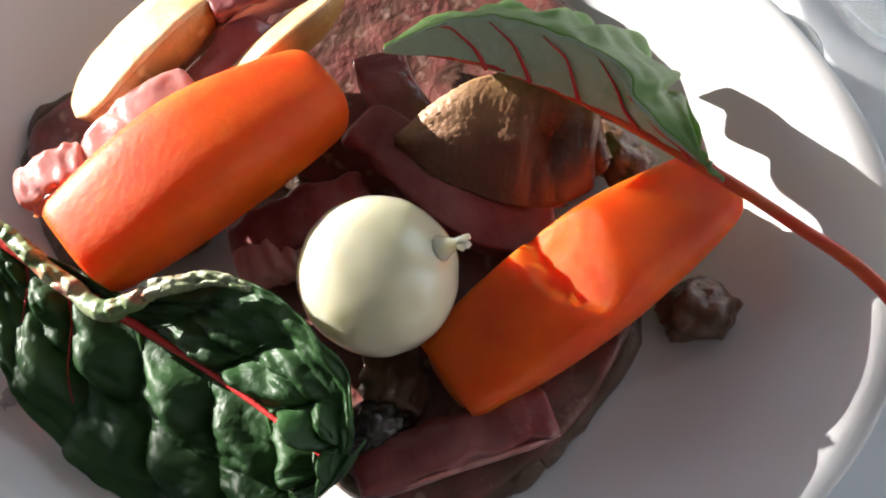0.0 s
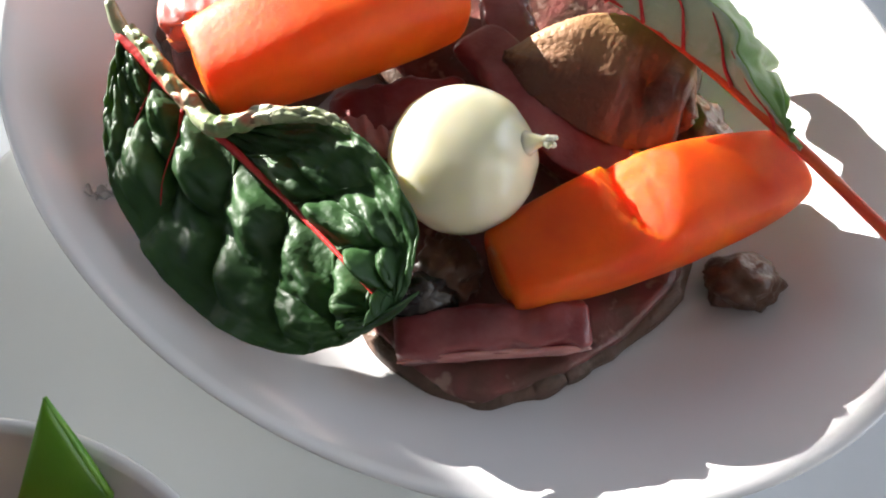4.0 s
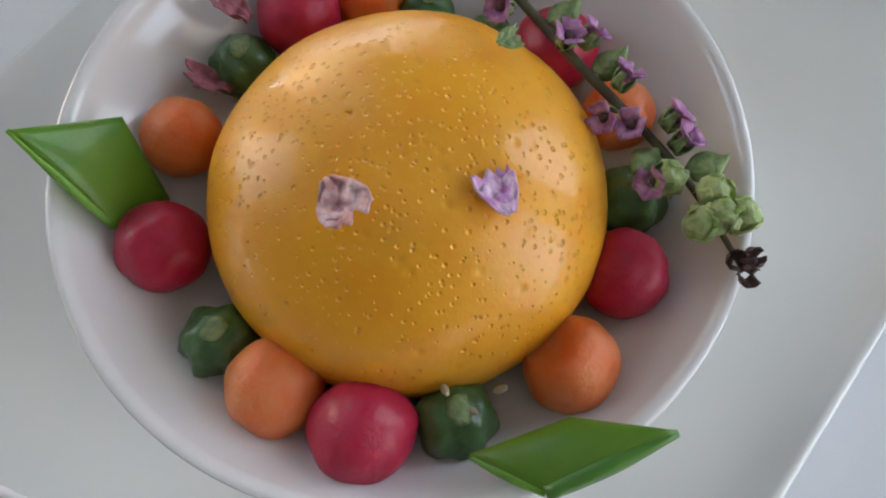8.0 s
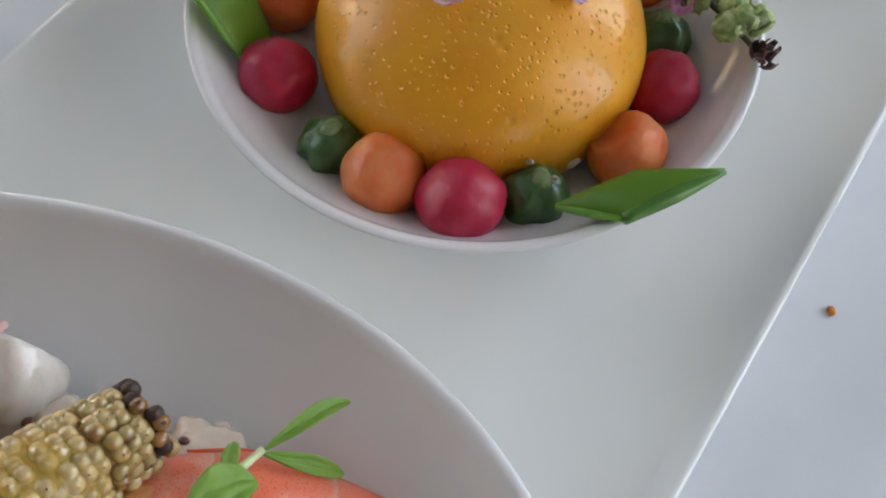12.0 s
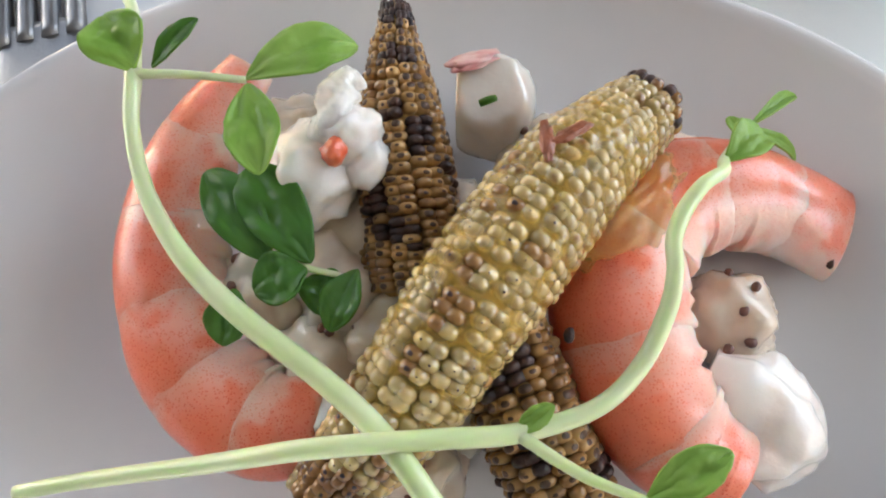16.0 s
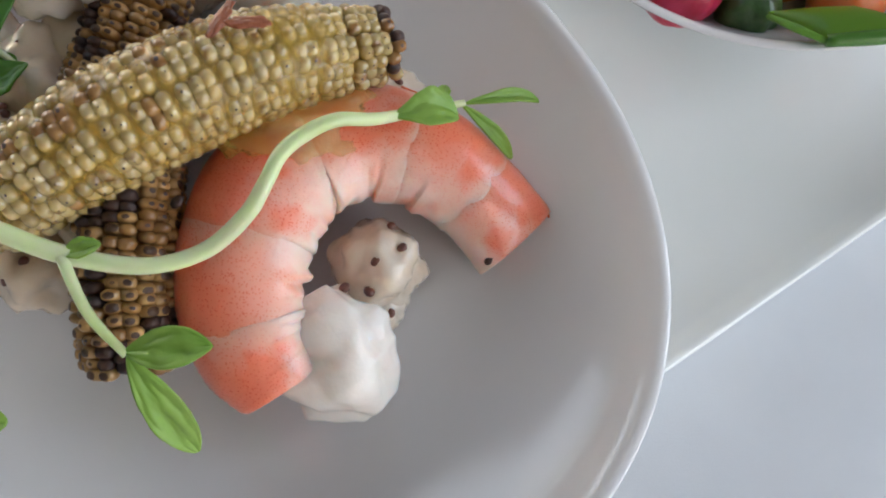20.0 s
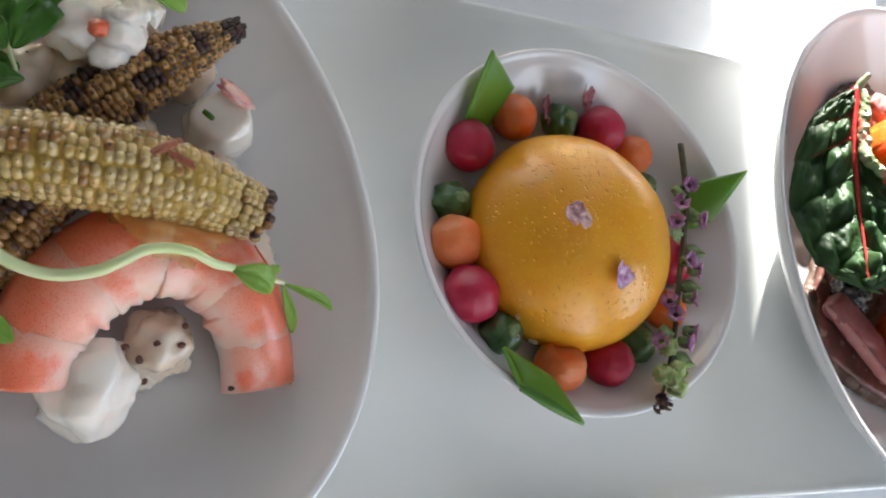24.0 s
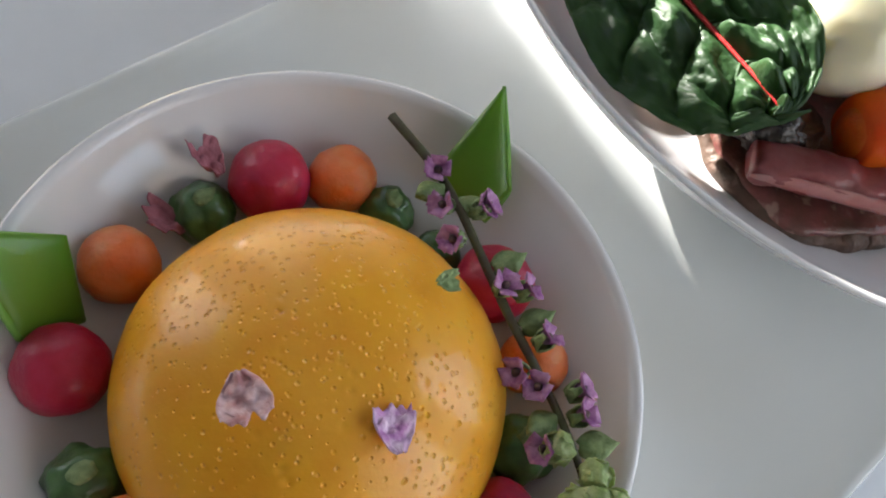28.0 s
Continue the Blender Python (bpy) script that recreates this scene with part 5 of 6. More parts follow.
def prawn(path, radii, flat, mat, label, seed, cuts, outer=0):
    """A curled prawn tail: overlapping shell segments round pale flesh."""
    n = 90
    c = [Vector(p) for p in spline(path, n)]
    r = [float(v[0]) for v in spline([(v,) for v in radii], n)]
    base = Vector(c[n // 2]) - Vector((0, 0, r[n // 2] * flat))
    t = thing("prawn", base, label, "prawn", group="cooked prawns")
    part("flesh", tube([c[k] for k in range(0, n, 5)], [r[k] * (0.55 if k < 16 else 0.80) for k in range(0, n, 5)], 50, 18), M["prawn_flesh"], t, "pale pink prawn flesh")
    for i in range(cuts):
        a, b = int(i * (n - 1) / cuts), min(n - 1, int((i + 1.12) * (n - 1) / cuts))
        pts = c[a:b + 1]
        rr = r[a:b + 1]
        m = len(pts)
        def shape(s, ang, rr=rr, m=m, i=i):
            k = min(m - 1, round(s * (m - 1)))
            flare = 0.975 + 0.035 * math.sin(math.pi * (0.5 + 0.5 * s if i == 0 else s)) ** 0.5 + 0.02 * noise.noise(Vector((s * 3, math.cos(ang) * 2, i + seed)))
            x, y = math.cos(ang) * rr[k] * flare, math.sin(ang) * rr[k] * flare * flat
            if math.cos(ang) < -0.6 and i > 0:
                x *= 1 + 0.50 * (-math.cos(ang) - 0.6) * (0.5 * ((s + 0.37 * i) % 1.0) - 0.2 + 0.5 * abs((s * 3.3 + 0.4 * i) % 1.0 - 0.5) + 0.55 * noise.noise(Vector((s * 4, ang * 2, i * 5 + seed))) + 0.12 * noise.noise(Vector((s * 8, ang * 4, i * 5 + seed))))
            if i == 0:
                x, y = x * (1 + 0.16 * (1 - s) ** 2), y * (1 - 0.35 * (1 - s) ** 2)
            return x, y
        ob = part("shell_segment", sweep(pts[::2] + ([pts[-1]] if len(pts) % 2 == 0 else []), shape, 34, 28), mat, t)
        pigment = ob.data.attributes.new("pigment", "FLOAT", "POINT")
        for j, cell in enumerate(pigment.data):
            s, ang = (j // 28) / 33, 2 * math.pi * (j % 28) / 28
            back = 0.5 + 0.5 * math.cos(ang - (math.pi * outer if outer else 0.0))
            cell.value = min(1.0, (0.04 + 1.12 * back ** 0.75) * (0.42 + 0.58 * min(1.0, 1.5 * s) ** 0.8))
    return t, c, r


R_PATH = [(-0.0955, -0.0475, 0.0140), (-0.0974, -0.0380, 0.0174), (-0.1020, -0.0276, 0.0217), (-0.1120, -0.0192, 0.0249), (-0.1270, -0.0195, 0.0270), (-0.1385, -0.0280, 0.0265), (-0.1440, -0.0390, 0.0240), (-0.1440, -0.0490, 0.0215)]
pr, c, r = prawn(R_PATH, [0.0078, 0.0087, 0.0096, 0.0103, 0.0108, 0.0105, 0.0094, 0.0068], 0.85, M["prawn"], "cooked pink prawn curled round a creamy potato", 1, 6)
part("burnt_spot", blob((-0.1021, -0.0482, 0.0170), (0.0013, 0.0008, 0.0008), (0, 0, 20), 0.3, 3, 3, 2), M["char"], pr, "black burnt speck")
part("burnt_spot", blob((-0.1418, -0.0181, 0.0362), (0.0012, 0.0009, 0.0006), (0, 0, 20), 0.3, 3, 5, 2), M["char"], pr, "black burnt speck")
def ragged(points, size, seed):
    """A strand of torn meat with a shredded outline."""
    def shape(s, a):
        k = size * (0.55 + 0.45 * math.sin(math.pi * (0.1 + 0.8 * s)))
        p = Vector((s * 4.5 + seed, math.cos(a) * 1.3, math.sin(a) * 1.3))
        k *= 1 + 0.40 * noise.noise(p) + 0.12 * noise.noise(p * 2.5) + 0.03 * noise.noise(p * 6)
        return math.cos(a) * k, math.sin(a) * k * 0.7
    return sweep(points, shape, 64, 40)


part("tail_rim", tube([(-0.0878, -0.0492, 0.0145), (-0.0889, -0.0385, 0.0182), (-0.0937, -0.0235, 0.0228), (-0.0995, -0.0152, 0.0255)], [0.0003, 0.0005, 0.0005, 0.0002], 30, 8), M["prawn_red"], pr, "thin red edge of the tail shell")
def flesh_fold(u, a):
    """White flesh spilling from the open end in soft folds."""
    w = 0.0082 + 0.0016 * math.sin(math.pi * u)
    k = 1 + 0.15 * abs(math.sin(2.5 * a + 1.2 * u)) ** 0.6 - 0.07 + 0.30 * noise.noise(Vector((u * 2.6, math.cos(a) * 1.3, math.sin(a) * 1.3 + 4))) + 0.06 * noise.noise(Vector((u * 8, math.cos(a) * 4, math.sin(a) * 4)))
    k *= min(1, 0.22 + 2.4 * (1 - u)) ** 0.6 * (1 + 0.25 * max(0.0, u - 0.6) * math.sin(5 * a))
    return math.cos(a) * w * k, math.sin(a) * w * 0.66 * k


part("frayed_end", sweep([(-0.1345, -0.0390, 0.0200), (-0.1342, -0.0460, 0.0205), (-0.1332, -0.0525, 0.0195), (-0.1318, -0.0590, 0.0160)], flesh_fold, 60, 60), M["prawn_flesh"], pr, "folded white flesh end")
L_PATH = [(-0.1270, 0.0545, 0.0300), (-0.1420, 0.0545, 0.0280), (-0.1565, 0.0500, 0.0255), (-0.1680, 0.0410, 0.0240), (-0.1755, 0.0295, 0.0235), (-0.1765, 0.0175, 0.0240), (-0.1715, 0.0070, 0.0250)]
pl, c, r = prawn(L_PATH, [0.0042, 0.0072, 0.0092, 0.0098, 0.0094, 0.0088, 0.0068], 0.85, M["prawn"], "cooked pink prawn curled along the bowl's side", 11, 6)
part("shell_thorn", blob((-0.1830, 0.0245, 0.0235), (0.0020, 0.0016, 0.0012), (0, 0, 45), 0.2, 2, 5, 2), M["prawn_red"], pl, "red shell point")
part("head_end", blob((-0.1700, 0.0060, 0.0260), (0.0055, 0.0050, 0.0050), (0, 0, 45), 0.25, 2, 6, 3), M["prawn_flesh"], pl, "pale cut end")

lump = thing("prawn_flesh_piece", (-0.134, 0.032, 0.026), "ragged white prawn meat with a red spot", "prawn meat")
part("lobe", blob((-0.1395, 0.0300, 0.0350), (0.0088, 0.0074, 0.0066), (0, 0, 30), 0.22, 1.8, 81, 4), M["prawn_flesh"], lump)
part("lobe", blob((-0.1330, 0.0275, 0.0375), (0.0058, 0.0060, 0.0058), (0, 10, 60), 0.24, 2.0, 83, 4), M["prawn_flesh"], lump)
part("lobe", blob((-0.1345, 0.0225, 0.0370), (0.0044, 0.0034, 0.0036), (0, 0, 10), 0.14, 1.8, 86, 4), M["prawn_flesh"], lump)
part("lobe", ragged([(-0.1350, 0.0285, 0.0410), (-0.1312, 0.0298, 0.0430), (-0.1275, 0.0312, 0.0430), (-0.1245, 0.0302, 0.0425)], 0.0030, 85), M["prawn_flesh"], lump)
part("red_spot", blob((-0.1368, 0.0262, 0.0418), (0.0024, 0.0019, 0.0018), (0, 0, 20), 0.3, 2, 4, 3), M["prawn_red"], lump, "small red spot")

LUMPS = [(-0.1500, 0.0190, 0.0230, 0.0110), (-0.1390, 0.0220, 0.0225, 0.0110), (-0.1520, 0.0060, 0.0210, 0.0105), (-0.1620, 0.0150, 0.0200, 0.0100), (-0.1340, 0.0090, 0.0210, 0.0110), (-0.1680, -0.0060, 0.0170, 0.0090),
         (-0.1190, -0.0385, 0.0155, 0.0085), (-0.1230, -0.0440, 0.0125, 0.0050), (-0.1580, 0.0300, 0.0220, 0.0095), (-0.1120, 0.0010, 0.0190, 0.0100), (-0.1000, -0.0150, 0.0170, 0.0075), (-0.1320, 0.0420, 0.0220, 0.0095), (-0.1180, 0.0320, 0.0200, 0.0090), (-0.1550, -0.0080, 0.0190, 0.0090), (-0.1450, -0.0200, 0.0160, 0.0090)]


def oval_floor(x, y):
    u, v = ((x + 0.1525) * 0.855 + (y - 0.0023) * 0.519) / 0.0758, (-(x + 0.1525) * 0.519 + (y - 0.0023) * 0.855) / 0.1027
    s = math.hypot(u, v)
    zs = [q[1] for q in OVAL_IN]
    return float(np.interp(s, [q[0] for q in OVAL_IN], [0.0065 + (z - 0.0065) * 0.862 for z in zs]))


rng = random.Random(12)
for k, (x, y, z, s) in enumerate(LUMPS):
    lo = oval_floor(x, y)
    h = (z + s * 0.85 - lo) / 2
    g = thing("salad_lump", (x, y, lo), "creamy potato salad lump with mustard seeds", "potato salad", group="creamy salad lumps")
    zc = lo + h
    part("potato", blob((x, y, zc), (s, s * 0.92, h), (0, 0, 47 * k), 0.26, 1.9, 100 + k, 4), M["cream"], g)
    for j in range(4):
        a, e = rng.uniform(0, 6.28), rng.uniform(0.45, 1.3)
        d = Vector((math.cos(a) * math.cos(e) * s, math.sin(a) * math.cos(e) * s * .92, math.sin(e) * h)) * 0.99
        part("mustard_seed", blob(Vector((x, y, zc)) + d, (0.00095, 0.0008, 0.0007), (0, 0, 60 * j), 0.2, 2, j, 2), M["seed"], g)
curl_lump = [ob for ob in scene.objects if ob.name.startswith("salad_lump") and (Vector(ob.location).xy - Vector((-0.1190, -0.0385))).length < 0.0005][0]
for k, (x, y, z) in enumerate(((-0.1197, -0.0391, 0.0226), (-0.1194, -0.0432, 0.0205), (-0.1234, -0.0425, 0.0208), (-0.1266, -0.0399, 0.0215))):
    part("mustard_seed", blob((x, y, z), (0.0011, 0.0009, 0.0008), (0, 0, 60 * k), 0.2, 2, k, 2), M["seed"], curl_lump)
rad = thing("radish_chunk", (-0.1080, 0.0170, 0.0100), "white radish chunk with a thin red skin", "radish")
part("chunk", blob((-0.1075, 0.0165, 0.0215), (0.0100, 0.0085, 0.0105), (0, 0, 30), 0.12, 1.6, 131, 4, shape=lambda q: Vector((min(q.x, 0.55 + 0.2 * q.y), min(q.y, 0.70), min(q.z, 0.74 + 0.15 * q.x)))), M["radish_white"], rad)
part("skin", blob((-0.1055, 0.0212, 0.0296), (0.0052, 0.0030, 0.0010), (-32, 8, -35), 0.3, 2, 132, 4), M["radish"], rad, "pinkish red skin")
part("chive", tube([(-0.1130, 0.0150, 0.0310), (-0.1120, 0.0140, 0.0315), (-0.1108, 0.0132, 0.0312)], [0.0007, 0.0008, 0.0006], 6, 6), M["shoot_dark"], rad, "green chive bit")


def blade(name, base, tip, width, lift, mat, parent, fold=0.25, skew=0.0, label="", wide=0.55):
    """An oval pea-shoot leaf folded a little along its midline."""
    a, b = Vector(base), Vector(tip)
    d = b - a
    side = d.cross(Vector((0, 0, 1))).normalized()
    nrm = side.cross(d).normalized()
    def place(u, v):
        w = (v - 0.5) * 2
        k = width / 2 * max(0, math.sin(math.pi * u ** (math.log(0.5) / math.log(wide)))) ** 0.72
        e = 0.26 * noise.noise(Vector((u * 3.5, w * 2, a.x * 700))) + 0.07 * noise.noise(Vector((u * 11, w * 6, a.y * 700)))
        return a + d * u + side * (w * k + skew * k * u) + nrm * (lift * 4 * u * (1 - u) + abs(w) * k * fold + e * k)
    return part(name, sheet(place, 36, 21, 0.0004), mat, parent, label)


shoot = thing("pea_shoot", (-0.158, 0.035, 0.028), "long pale green pea shoot with oval leaves", "pea shoot", group="pea shoots")
part("stem", tube([(-0.1290, 0.0790, 0.0380), (-0.1325, 0.0722, 0.0402), (-0.1428, 0.0615, 0.0432), (-0.1500, 0.0560, 0.0425), (-0.1575, 0.0470, 0.0415), (-0.1628, 0.0349, 0.0415), (-0.1652, 0.0225, 0.0423), (-0.1664, 0.0071, 0.0440), (-0.1682, -0.0040, 0.0450), (-0.1720, -0.0150, 0.0450), (-0.1800, -0.0330, 0.0410), (-0.1900, -0.0500, 0.0350)],
                  [0.0010, 0.0011, 0.0014, 0.0013, 0.0014, 0.0016, 0.0017, 0.0017, 0.0017, 0.0016, 0.0014, 0.0012], 80, 10), M["sprout"], shoot)
part("side_stem", tube([(-0.1428, 0.0615, 0.0434), (-0.1390, 0.0530, 0.0448), (-0.1350, 0.0437, 0.0452)], [0.0009, 0.0007, 0.0006], 16, 8), M["sprout"], shoot)
blade("leaf", (-0.1425, 0.0612, 0.0440), (-0.1375, 0.0715, 0.0455), 0.0105, 0.0010, M["shoot_leaf"], shoot)
blade("leaf", (-0.1405, 0.0590, 0.0440), (-0.1305, 0.0562, 0.0470), 0.0040, 0.0005, M["shoot_dark"], shoot, fold=0.5)
blade("leaf", (-0.1350, 0.0437, 0.0452), (-0.1193, 0.0339, 0.0417), 0.0098, 0.0030, M["shoot_leaf"], shoot, fold=0.12)
blade("leaf", (-0.1352, 0.0432, 0.0450), (-0.1471, 0.0314, 0.0459), 0.0085, 0.0005, M["shoot_leaf"], shoot, fold=0.2)
blade("leaf", (-0.1800, -0.0330, 0.0415), (-0.1745, -0.0365, 0.0430), 0.0045, 0.0005, M["shoot_leaf"], shoot)
clump = thing("pea_shoot", (-0.156, 0.024, 0.030), "cluster of dark green pea shoot leaves", "pea shoot", group="pea shoots")
blade("leaf", (-0.1455, 0.0375, 0.0395), (-0.1530, 0.0195, 0.0390), 0.0100, 0.0010, M["shoot_dark"], clump, fold=0.05, wide=0.4)
blade("leaf", (-0.1490, 0.0430, 0.0390), (-0.1560, 0.0250, 0.0385), 0.0085, 0.0010, M["shoot_dark"], clump, fold=0.05, wide=0.45)
blade("leaf", (-0.1540, 0.0195, 0.0390), (-0.1610, 0.0245, 0.0385), 0.0085, 0.0012, M["shoot_dark"], clump, fold=0.1)
blade("leaf", (-0.1500, 0.0130, 0.0390), (-0.1600, 0.0115, 0.0380), 0.0060, 0.0010, M["shoot_dark"], clump, fold=0.4)
blade("leaf", (-0.1515, 0.0170, 0.0370), (-0.1585, 0.0145, 0.0365), 0.0080, 0.0005, M["shoot_dark"], clump, fold=0.1)
blade("leaf", (-0.1620, 0.0270, 0.0385), (-0.1700, 0.0240, 0.0370), 0.0070, 0.0006, M["shoot_dark"], clump, fold=0.2)
part("stem", tube([(-0.1500, 0.0350, 0.0385), (-0.1540, 0.0230, 0.0385), (-0.1520, 0.0150, 0.0375)], [0.0006, 0.0006, 0.0005], 14, 6), M["sprout"], clump)

vine = thing("pea_shoot", (-0.140, -0.022, 0.030), "curling pea shoot lying across the prawn", "pea shoot", group="pea shoots")
part("stem", tube([(-0.2030, 0.0380, 0.0330), (-0.1962, 0.0298, 0.0360), (-0.1837, 0.0133, 0.0425), (-0.1746, 0.0015, 0.0475), (-0.1650, -0.0110, 0.0455), (-0.1586, -0.0190, 0.0425), (-0.1500, -0.0262, 0.0410), (-0.1417, -0.0286, 0.0402), (-0.1340, -0.0281, 0.0428), (-0.1293, -0.0264, 0.0455), (-0.1252, -0.0240, 0.0462), (-0.1206, -0.0233, 0.0465), (-0.1158, -0.0238, 0.0463), (-0.1110, -0.0252, 0.0435), (-0.1059, -0.0246, 0.0380), (-0.0932, -0.0251, 0.0292)],
                  [0.0011, 0.0012, 0.0013, 0.0014, 0.0014, 0.0014, 0.0013, 0.0013, 0.0013, 0.0012, 0.0012, 0.0012, 0.0011, 0.0010, 0.0009, 0.0006], 100, 10), M["sprout"], vine)
blade("leaf", (-0.1068, -0.0247, 0.0390), (-0.0970, -0.0288, 0.0340), 0.0066, 0.0016, M["shoot_leaf"], vine, fold=0.30, skew=-0.5)
blade("leaf", (-0.0936, -0.0251, 0.0294), (-0.0796, -0.0300, 0.0232), 0.0027, 0.0014, M["shoot_leaf"], vine, fold=0.5, skew=-0.6, wide=0.6)
blade("leaf", (-0.0936, -0.0251, 0.0292), (-0.0886, -0.0352, 0.0189), 0.0028, 0.0012, M["shoot_leaf"], vine, fold=0.5)
blade("leaf", (-0.0990, -0.0250, 0.0335), (-0.0946, -0.0218, 0.0315), 0.0024, 0.0004, M["shoot_leaf"], vine, fold=0.4)
part("branch", tube([(-0.1586, -0.0190, 0.0427), (-0.1588, -0.0290, 0.0445), (-0.1572, -0.0372, 0.0442)], [0.0009, 0.0008, 0.0006], 18, 8), M["sprout"], vine)
blade("leaf", (-0.1572, -0.0368, 0.0442), (-0.1466, -0.0429, 0.0458), 0.0058, 0.0008, M["shoot_leaf"], vine, fold=0.3)
blade("leaf", (-0.1572, -0.0372, 0.0440), (-0.1577, -0.0517, 0.0313), 0.0056, 0.0012, M["shoot_leaf"], vine, fold=0.3)
blade("leaf", (-0.1586, -0.0190, 0.0425), (-0.1530, -0.0215, 0.0440), 0.0030, 0.0003, M["shoot_leaf"], vine, fold=0.3)

for k, (p, turn) in enumerate((((-0.1222, -0.0022, 0.0487), 35), ((-0.1192, -0.0045, 0.0484), -25))):
    solo("chilli_flake", blob(p, (0.0034, 0.0010, 0.0004), (0, 8, turn), 0.35, 2.4, k, 4), M["cumin"], p, "reddish brown chilli flake on the corn", "spice")
solo("oil_glaze", blob((-0.1190, -0.0165, 0.0325), (0.0125, 0.0068, 0.0056), (0, 10, -12), 0.3, 2.4, 7, 5), M["glaze"], (-0.1165, -0.0130, 0.0290), "amber jelly glaze pooled on the prawn", "glaze")
film_line = [Vector(p) for p in spline([(-0.1650, -0.0022, 0.0335), (-0.1430, -0.0042, 0.0395), (-0.1210, -0.0058, 0.0385), (-0.1080, -0.0080, 0.0345)], 61)]
film_r = spline([(0.0076,), (0.00895,), (0.0086,), (0.0070,)], 61)


def film(u, v):
    """Amber glaze clinging to the shoulder of the top cob."""
    k = round(u * 60)
    d = (film_line[min(60, k + 1)] - film_line[max(0, k - 1)]).normalized()
    side = d.cross(Vector((0, 0, 1))).normalized()
    top = side.cross(d)
    a = radians(-12 + 190 * v + 14 * noise.noise(Vector((u * 5, v, 2))))
    e = 0.0006 * noise.noise(Vector((u * 22, v * 9, 4))) + 0.0004 * noise.noise(Vector((u * 60, v * 24, 9)))
    n = side * math.cos(a) + top * math.sin(a)
    return film_line[k] + n * (film_r[k][0] + e)


solo("oil_glaze", sheet(film, 61, 61, 0.0006), M["glaze"], (-0.1370, 0.0040, 0.0330), "thin amber glaze film on the corn", "glaze")


# ---- round the tray: tumbler, mills, fork, crumbs ----
def lathe(points, centre, n=64):
    bm = bmesh.new()
    skin(bm, [[Vector((centre[0] + r * math.cos(2 * math.pi * k / n), centre[1] + r * math.sin(2 * math.pi * k / n), z)) for k in range(n)] for r, z in points])
    return bm


G = (0.2630, -0.1065)
tumbler = thing("water_glass", (G[0], G[1], CLOTH), "clear glass tumbler with a thick base on the cloth", "glass")
part("glass_wall", lathe([(0.002, CLOTH + 0.001), (0.024, CLOTH + 0.001), (0.0295, CLOTH + 0.0016), (0.0312, CLOTH + 0.004), (0.0318, CLOTH + 0.010), (0.0335, CLOTH + 0.05), (0.0350, CLOTH + 0.095), (0.0343, CLOTH + 0.0965), (0.0334, CLOTH + 0.095), (0.0315, CLOTH + 0.05), (0.0285, CLOTH + 0.020), (0.0230, CLOTH + 0.0115), (0.002, CLOTH + 0.0100)], G), M["glass"], tumbler)
for k in range(5):
    bm = bmesh.new()
    x, y = 0.2500 + 0.0020 * k, -0.1000 - 0.0014 * k
    box(bm, (x - 0.0007, y - 0.0022, CLOTH + 0.0118), (x + 0.0007, y + 0.0022, CLOTH + 0.0120))
    part("etched_bar", bm, M["grey_mark"], tumbler, "pale etched mark", smooth=False)


def mill(c, r, height, clear, label, seed):
    t = thing("spice_mill", (c[0], c[1], CLOTH), label, "spice mill", group="spice mills")
    z = CLOTH
    part("foot_ring", lathe([(0.002, z + .001), (r * 0.98, z + .001), (r, z + 0.003), (r, z + 0.011), (r * 0.96, z + 0.013), (0.002, z + 0.013)], c, 48), M["chrome"], t, "polished steel ring")
    if clear:
        part("clear_body", lathe([(r * 0.86, z + 0.0135), (r * 0.97, z + 0.0135), (r * 0.97, z + height), (r * 0.86, z + height), (r * 0.86, z + 0.0135)], c, 48), M["glass"], t, "clear acrylic body")
        rng = random.Random(seed)
        for _ in range(120):
            a, q = rng.uniform(0, 6.28), rng.uniform(.62, 0.78) * r
            p = (c[0] + q * math.cos(a), c[1] + q * math.sin(a), z + 0.0165 + rng.random() * height * 0.75)
            part("peppercorn", blob(p, (0.0027,) * 3, (0, 0, 0), 0.2, 3, rng.randint(0, 99), 2), M[rng.choice(("pepper_red", "pepper_red", "pepper_black", "pepper_white", "pepper_black"))], t)
        part("filling", lathe([(0.002, z + 0.0138), (r * .58, z + 0.0138), (r * .58, z + height * .9), (0.002, z + height * .9)], c, 24), M["pepper_black"], t, "dark peppercorn core")
    else:
        part("body", lathe([(0.002, z + 0.0132), (r * 0.93, z + 0.0132), (r * 0.93, z + 0.03), (r * 0.97, z + 0.033), (r * 0.97, z + height), (0.002, z + height)], c, 48), M["chrome"], t, "polished steel body")
    part("cap", lathe([(0.002, z + height + .0005), (r, z + height + .0005), (r, z + height + 0.02), (r * 0.8, z + height + 0.026), (0.002, z + height + 0.027)], c, 48), M["chrome"], t, "polished steel cap")


mill((0.3080, 0.1330), 0.0270, 0.105, True, "clear pepper mill with red and black peppercorns", 3)
mill((0.2420, 0.1680), 0.0270, 0.050, False, "polished steel salt mill beside the tray", 4)


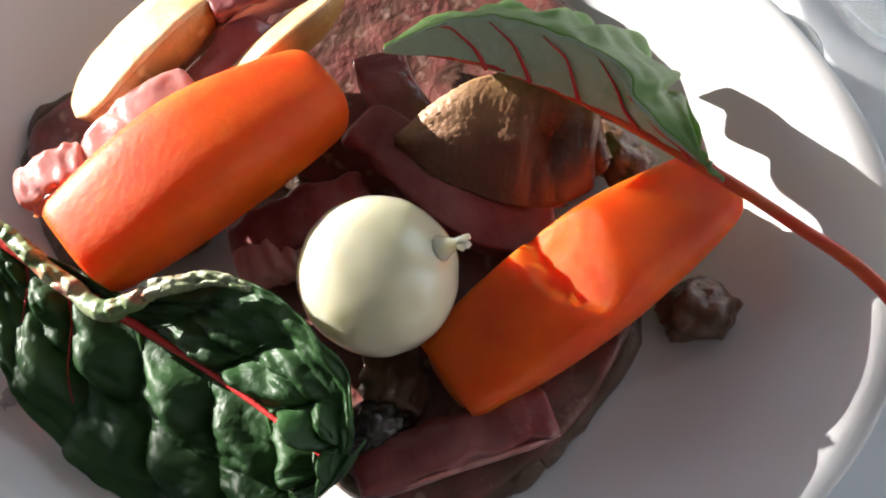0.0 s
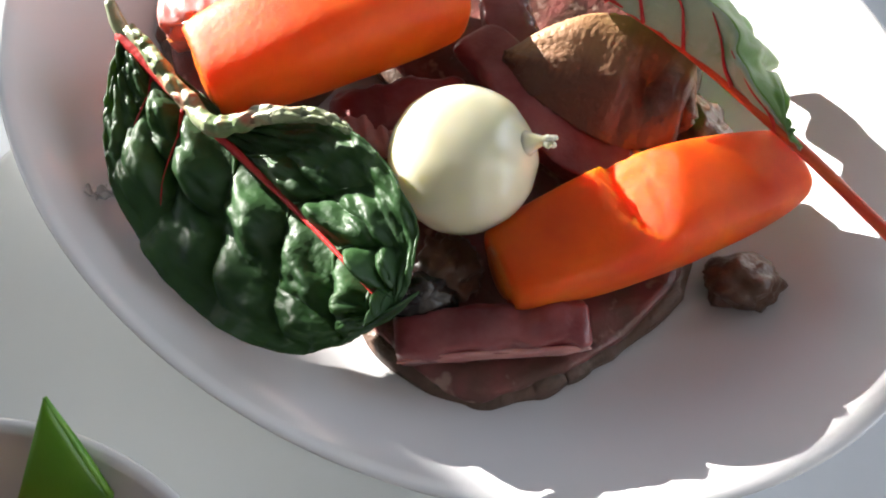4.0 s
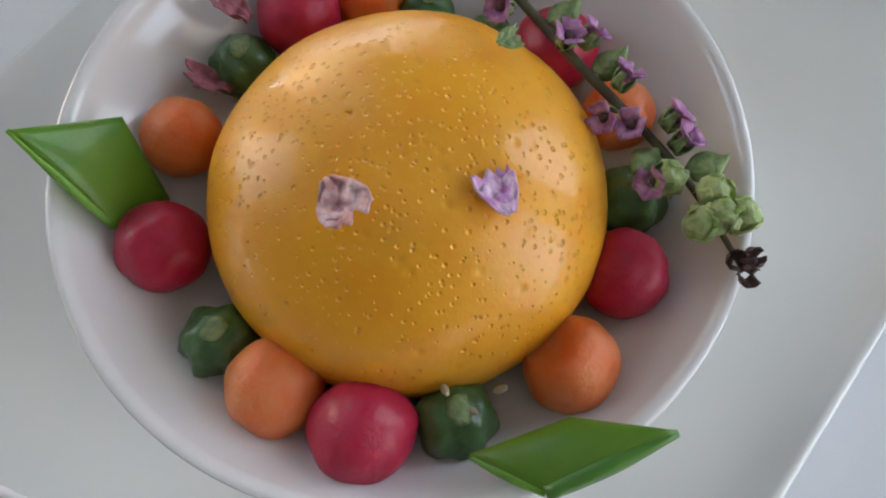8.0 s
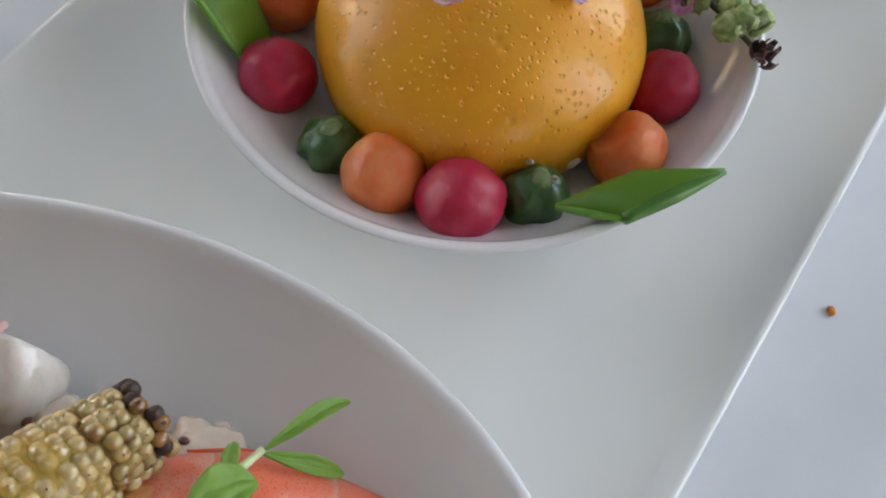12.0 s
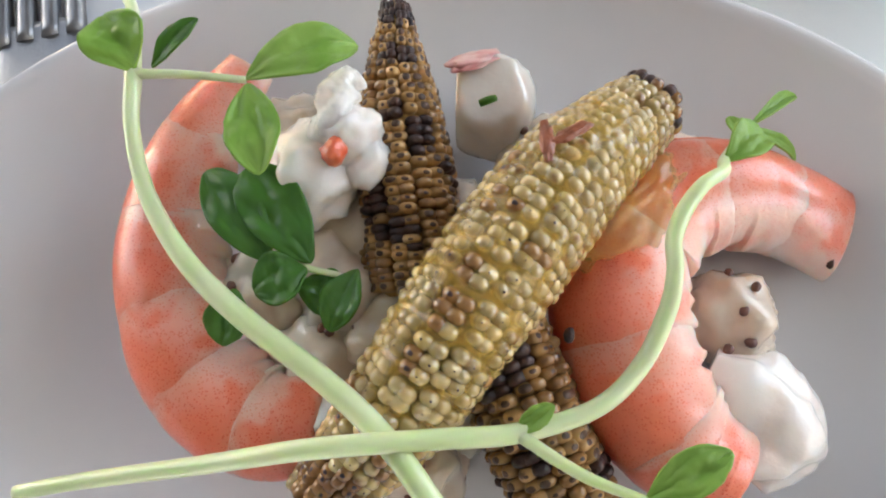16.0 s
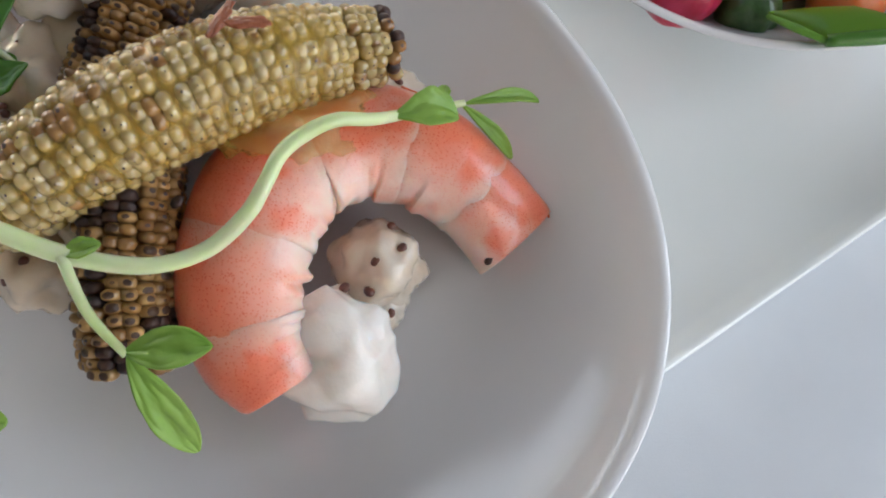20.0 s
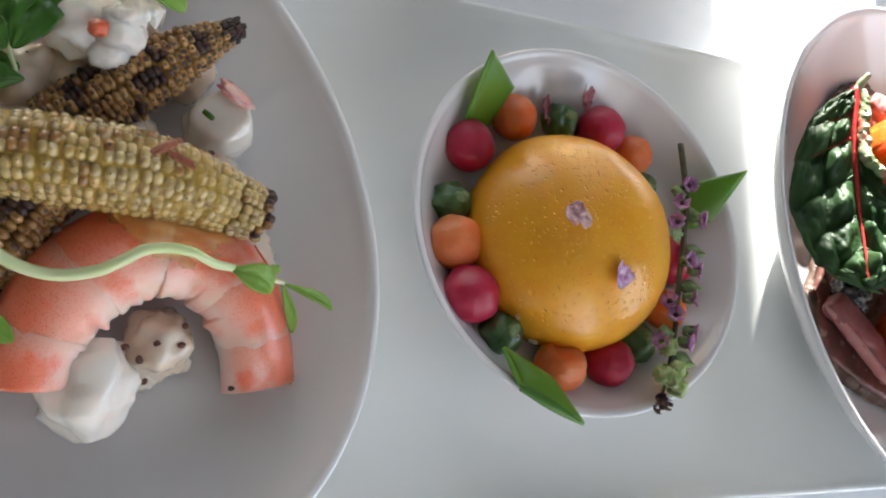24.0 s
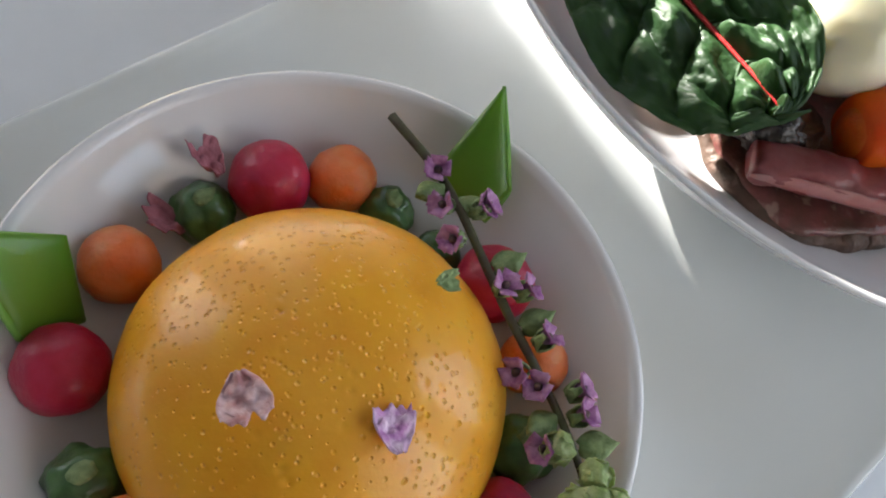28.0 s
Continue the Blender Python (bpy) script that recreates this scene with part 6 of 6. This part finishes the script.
def build_fork():
    t = thing("fork", (-0.140, 0.130, CLOTH), "steel table fork lying beside the tray", "fork")
    d = Vector((0.72, 0.69, 0)).normalized()
    s = Vector((-d.y, d.x, 0))
    root = Vector((-0.1282, 0.1403, CLOTH + 0.0026))
    def at(a, b, z=0.0):
        return root + d * a + s * b + Vector((0, 0, z))
    for k in range(4):
        b = -0.0096 + 0.0064 * k
        part("tine", tube([at(-0.004, b), at(0.012, b, 0.0006), at(0.030, b, 0.0030), at(0.046, b * .95, 0.0085)], [0.0026, 0.0025, 0.0021, 0.0009], 18, 10), M["steel"], t)
    neck = [at(0.001, 0, 0), at(-0.012, 0, 0.0), at(-0.028, 0, 0.0018), at(-0.045, 0, 0.0045)]
    def shape(q, a):
        w = 0.0038 + 0.0086 * (1 - max(0.0, q - 0.45) / 0.55) ** 1.6
        return math.cos(a) * w, math.sin(a) * 0.0013
    part("head", sweep(neck, shape, 20, 16), M["steel"], t)
    def grip(q, a):
        return math.cos(a) * (0.0038 + 0.0040 * q), math.sin(a) * 0.0015
    part("handle", sweep([at(-0.0445, 0, 0.0045), at(-0.06, 0, 0.0045), at(-0.09, -0.004, 0.001)], grip, 16, 12), M["steel"], t)


build_fork()
solo("crumb", blob((0.0027, -0.0954, CLOTH + 0.0008), (0.0012, 0.0009, 0.0007), (0, 0, 30), 0.3, 2.5, 3, 3), M["crumb"], (0.0027, -0.0954, CLOTH), "tiny orange crumb on the tablecloth", "crumb")
solo("crumb", blob((-0.0405, 0.0315, 0.0160), (0.0010, 0.0008, 0.0006), (0, 0, 30), 0.3, 2.5, 5, 3), M["crumb"], (-0.0405, 0.0315, 0.0150), "tiny orange crumb on the bowl's wall", "crumb")
solo("lint", blob((-0.0500, -0.1180, CLOTH + 0.0006), (0.0012, 0.0009, 0.0006), (0, 0, 30), 0.4, 2.5, 7, 2), M["cloth"], (-0.0500, -0.1180, CLOTH), "tiny white fleck on the tablecloth", "crumb")
for k, (x, y, z) in enumerate(((-0.0258, -0.0290, 0.0205), (-0.0258, -0.0340, 0.0195), (-0.0205, -0.0355, 0.0190))):
    solo("white_seed", blob((x, y, z), (0.0016, 0.0006, 0.0005), (0, 50, 60 + 40 * k), 0.2, 2, k, 3), M["pepper_white"], (x, y, z - 0.0006), "small pale seed on a green ball", "seed")


def skin_flake(u, v):
    """A clear scrap of onion skin stuck to the bowl's inner wall."""
    e = noise.noise(Vector((u * 5, v * 5, 3)))
    return Vector((0.0885 + 0.0060 * u + 0.0012 * e, 0.0440 + 0.0080 * v + 0.0010 * e, 0.0225 - 0.0055 * u + 0.0006 * noise.noise(Vector((u * 9, v * 9, 1)))))


solo("onion_skin", sheet(skin_flake, 18, 18, 0.0002), M["onion_skin"], (0.091, 0.048, 0.019), "clear scrap of onion skin on the bowl's wall", "onion skin")
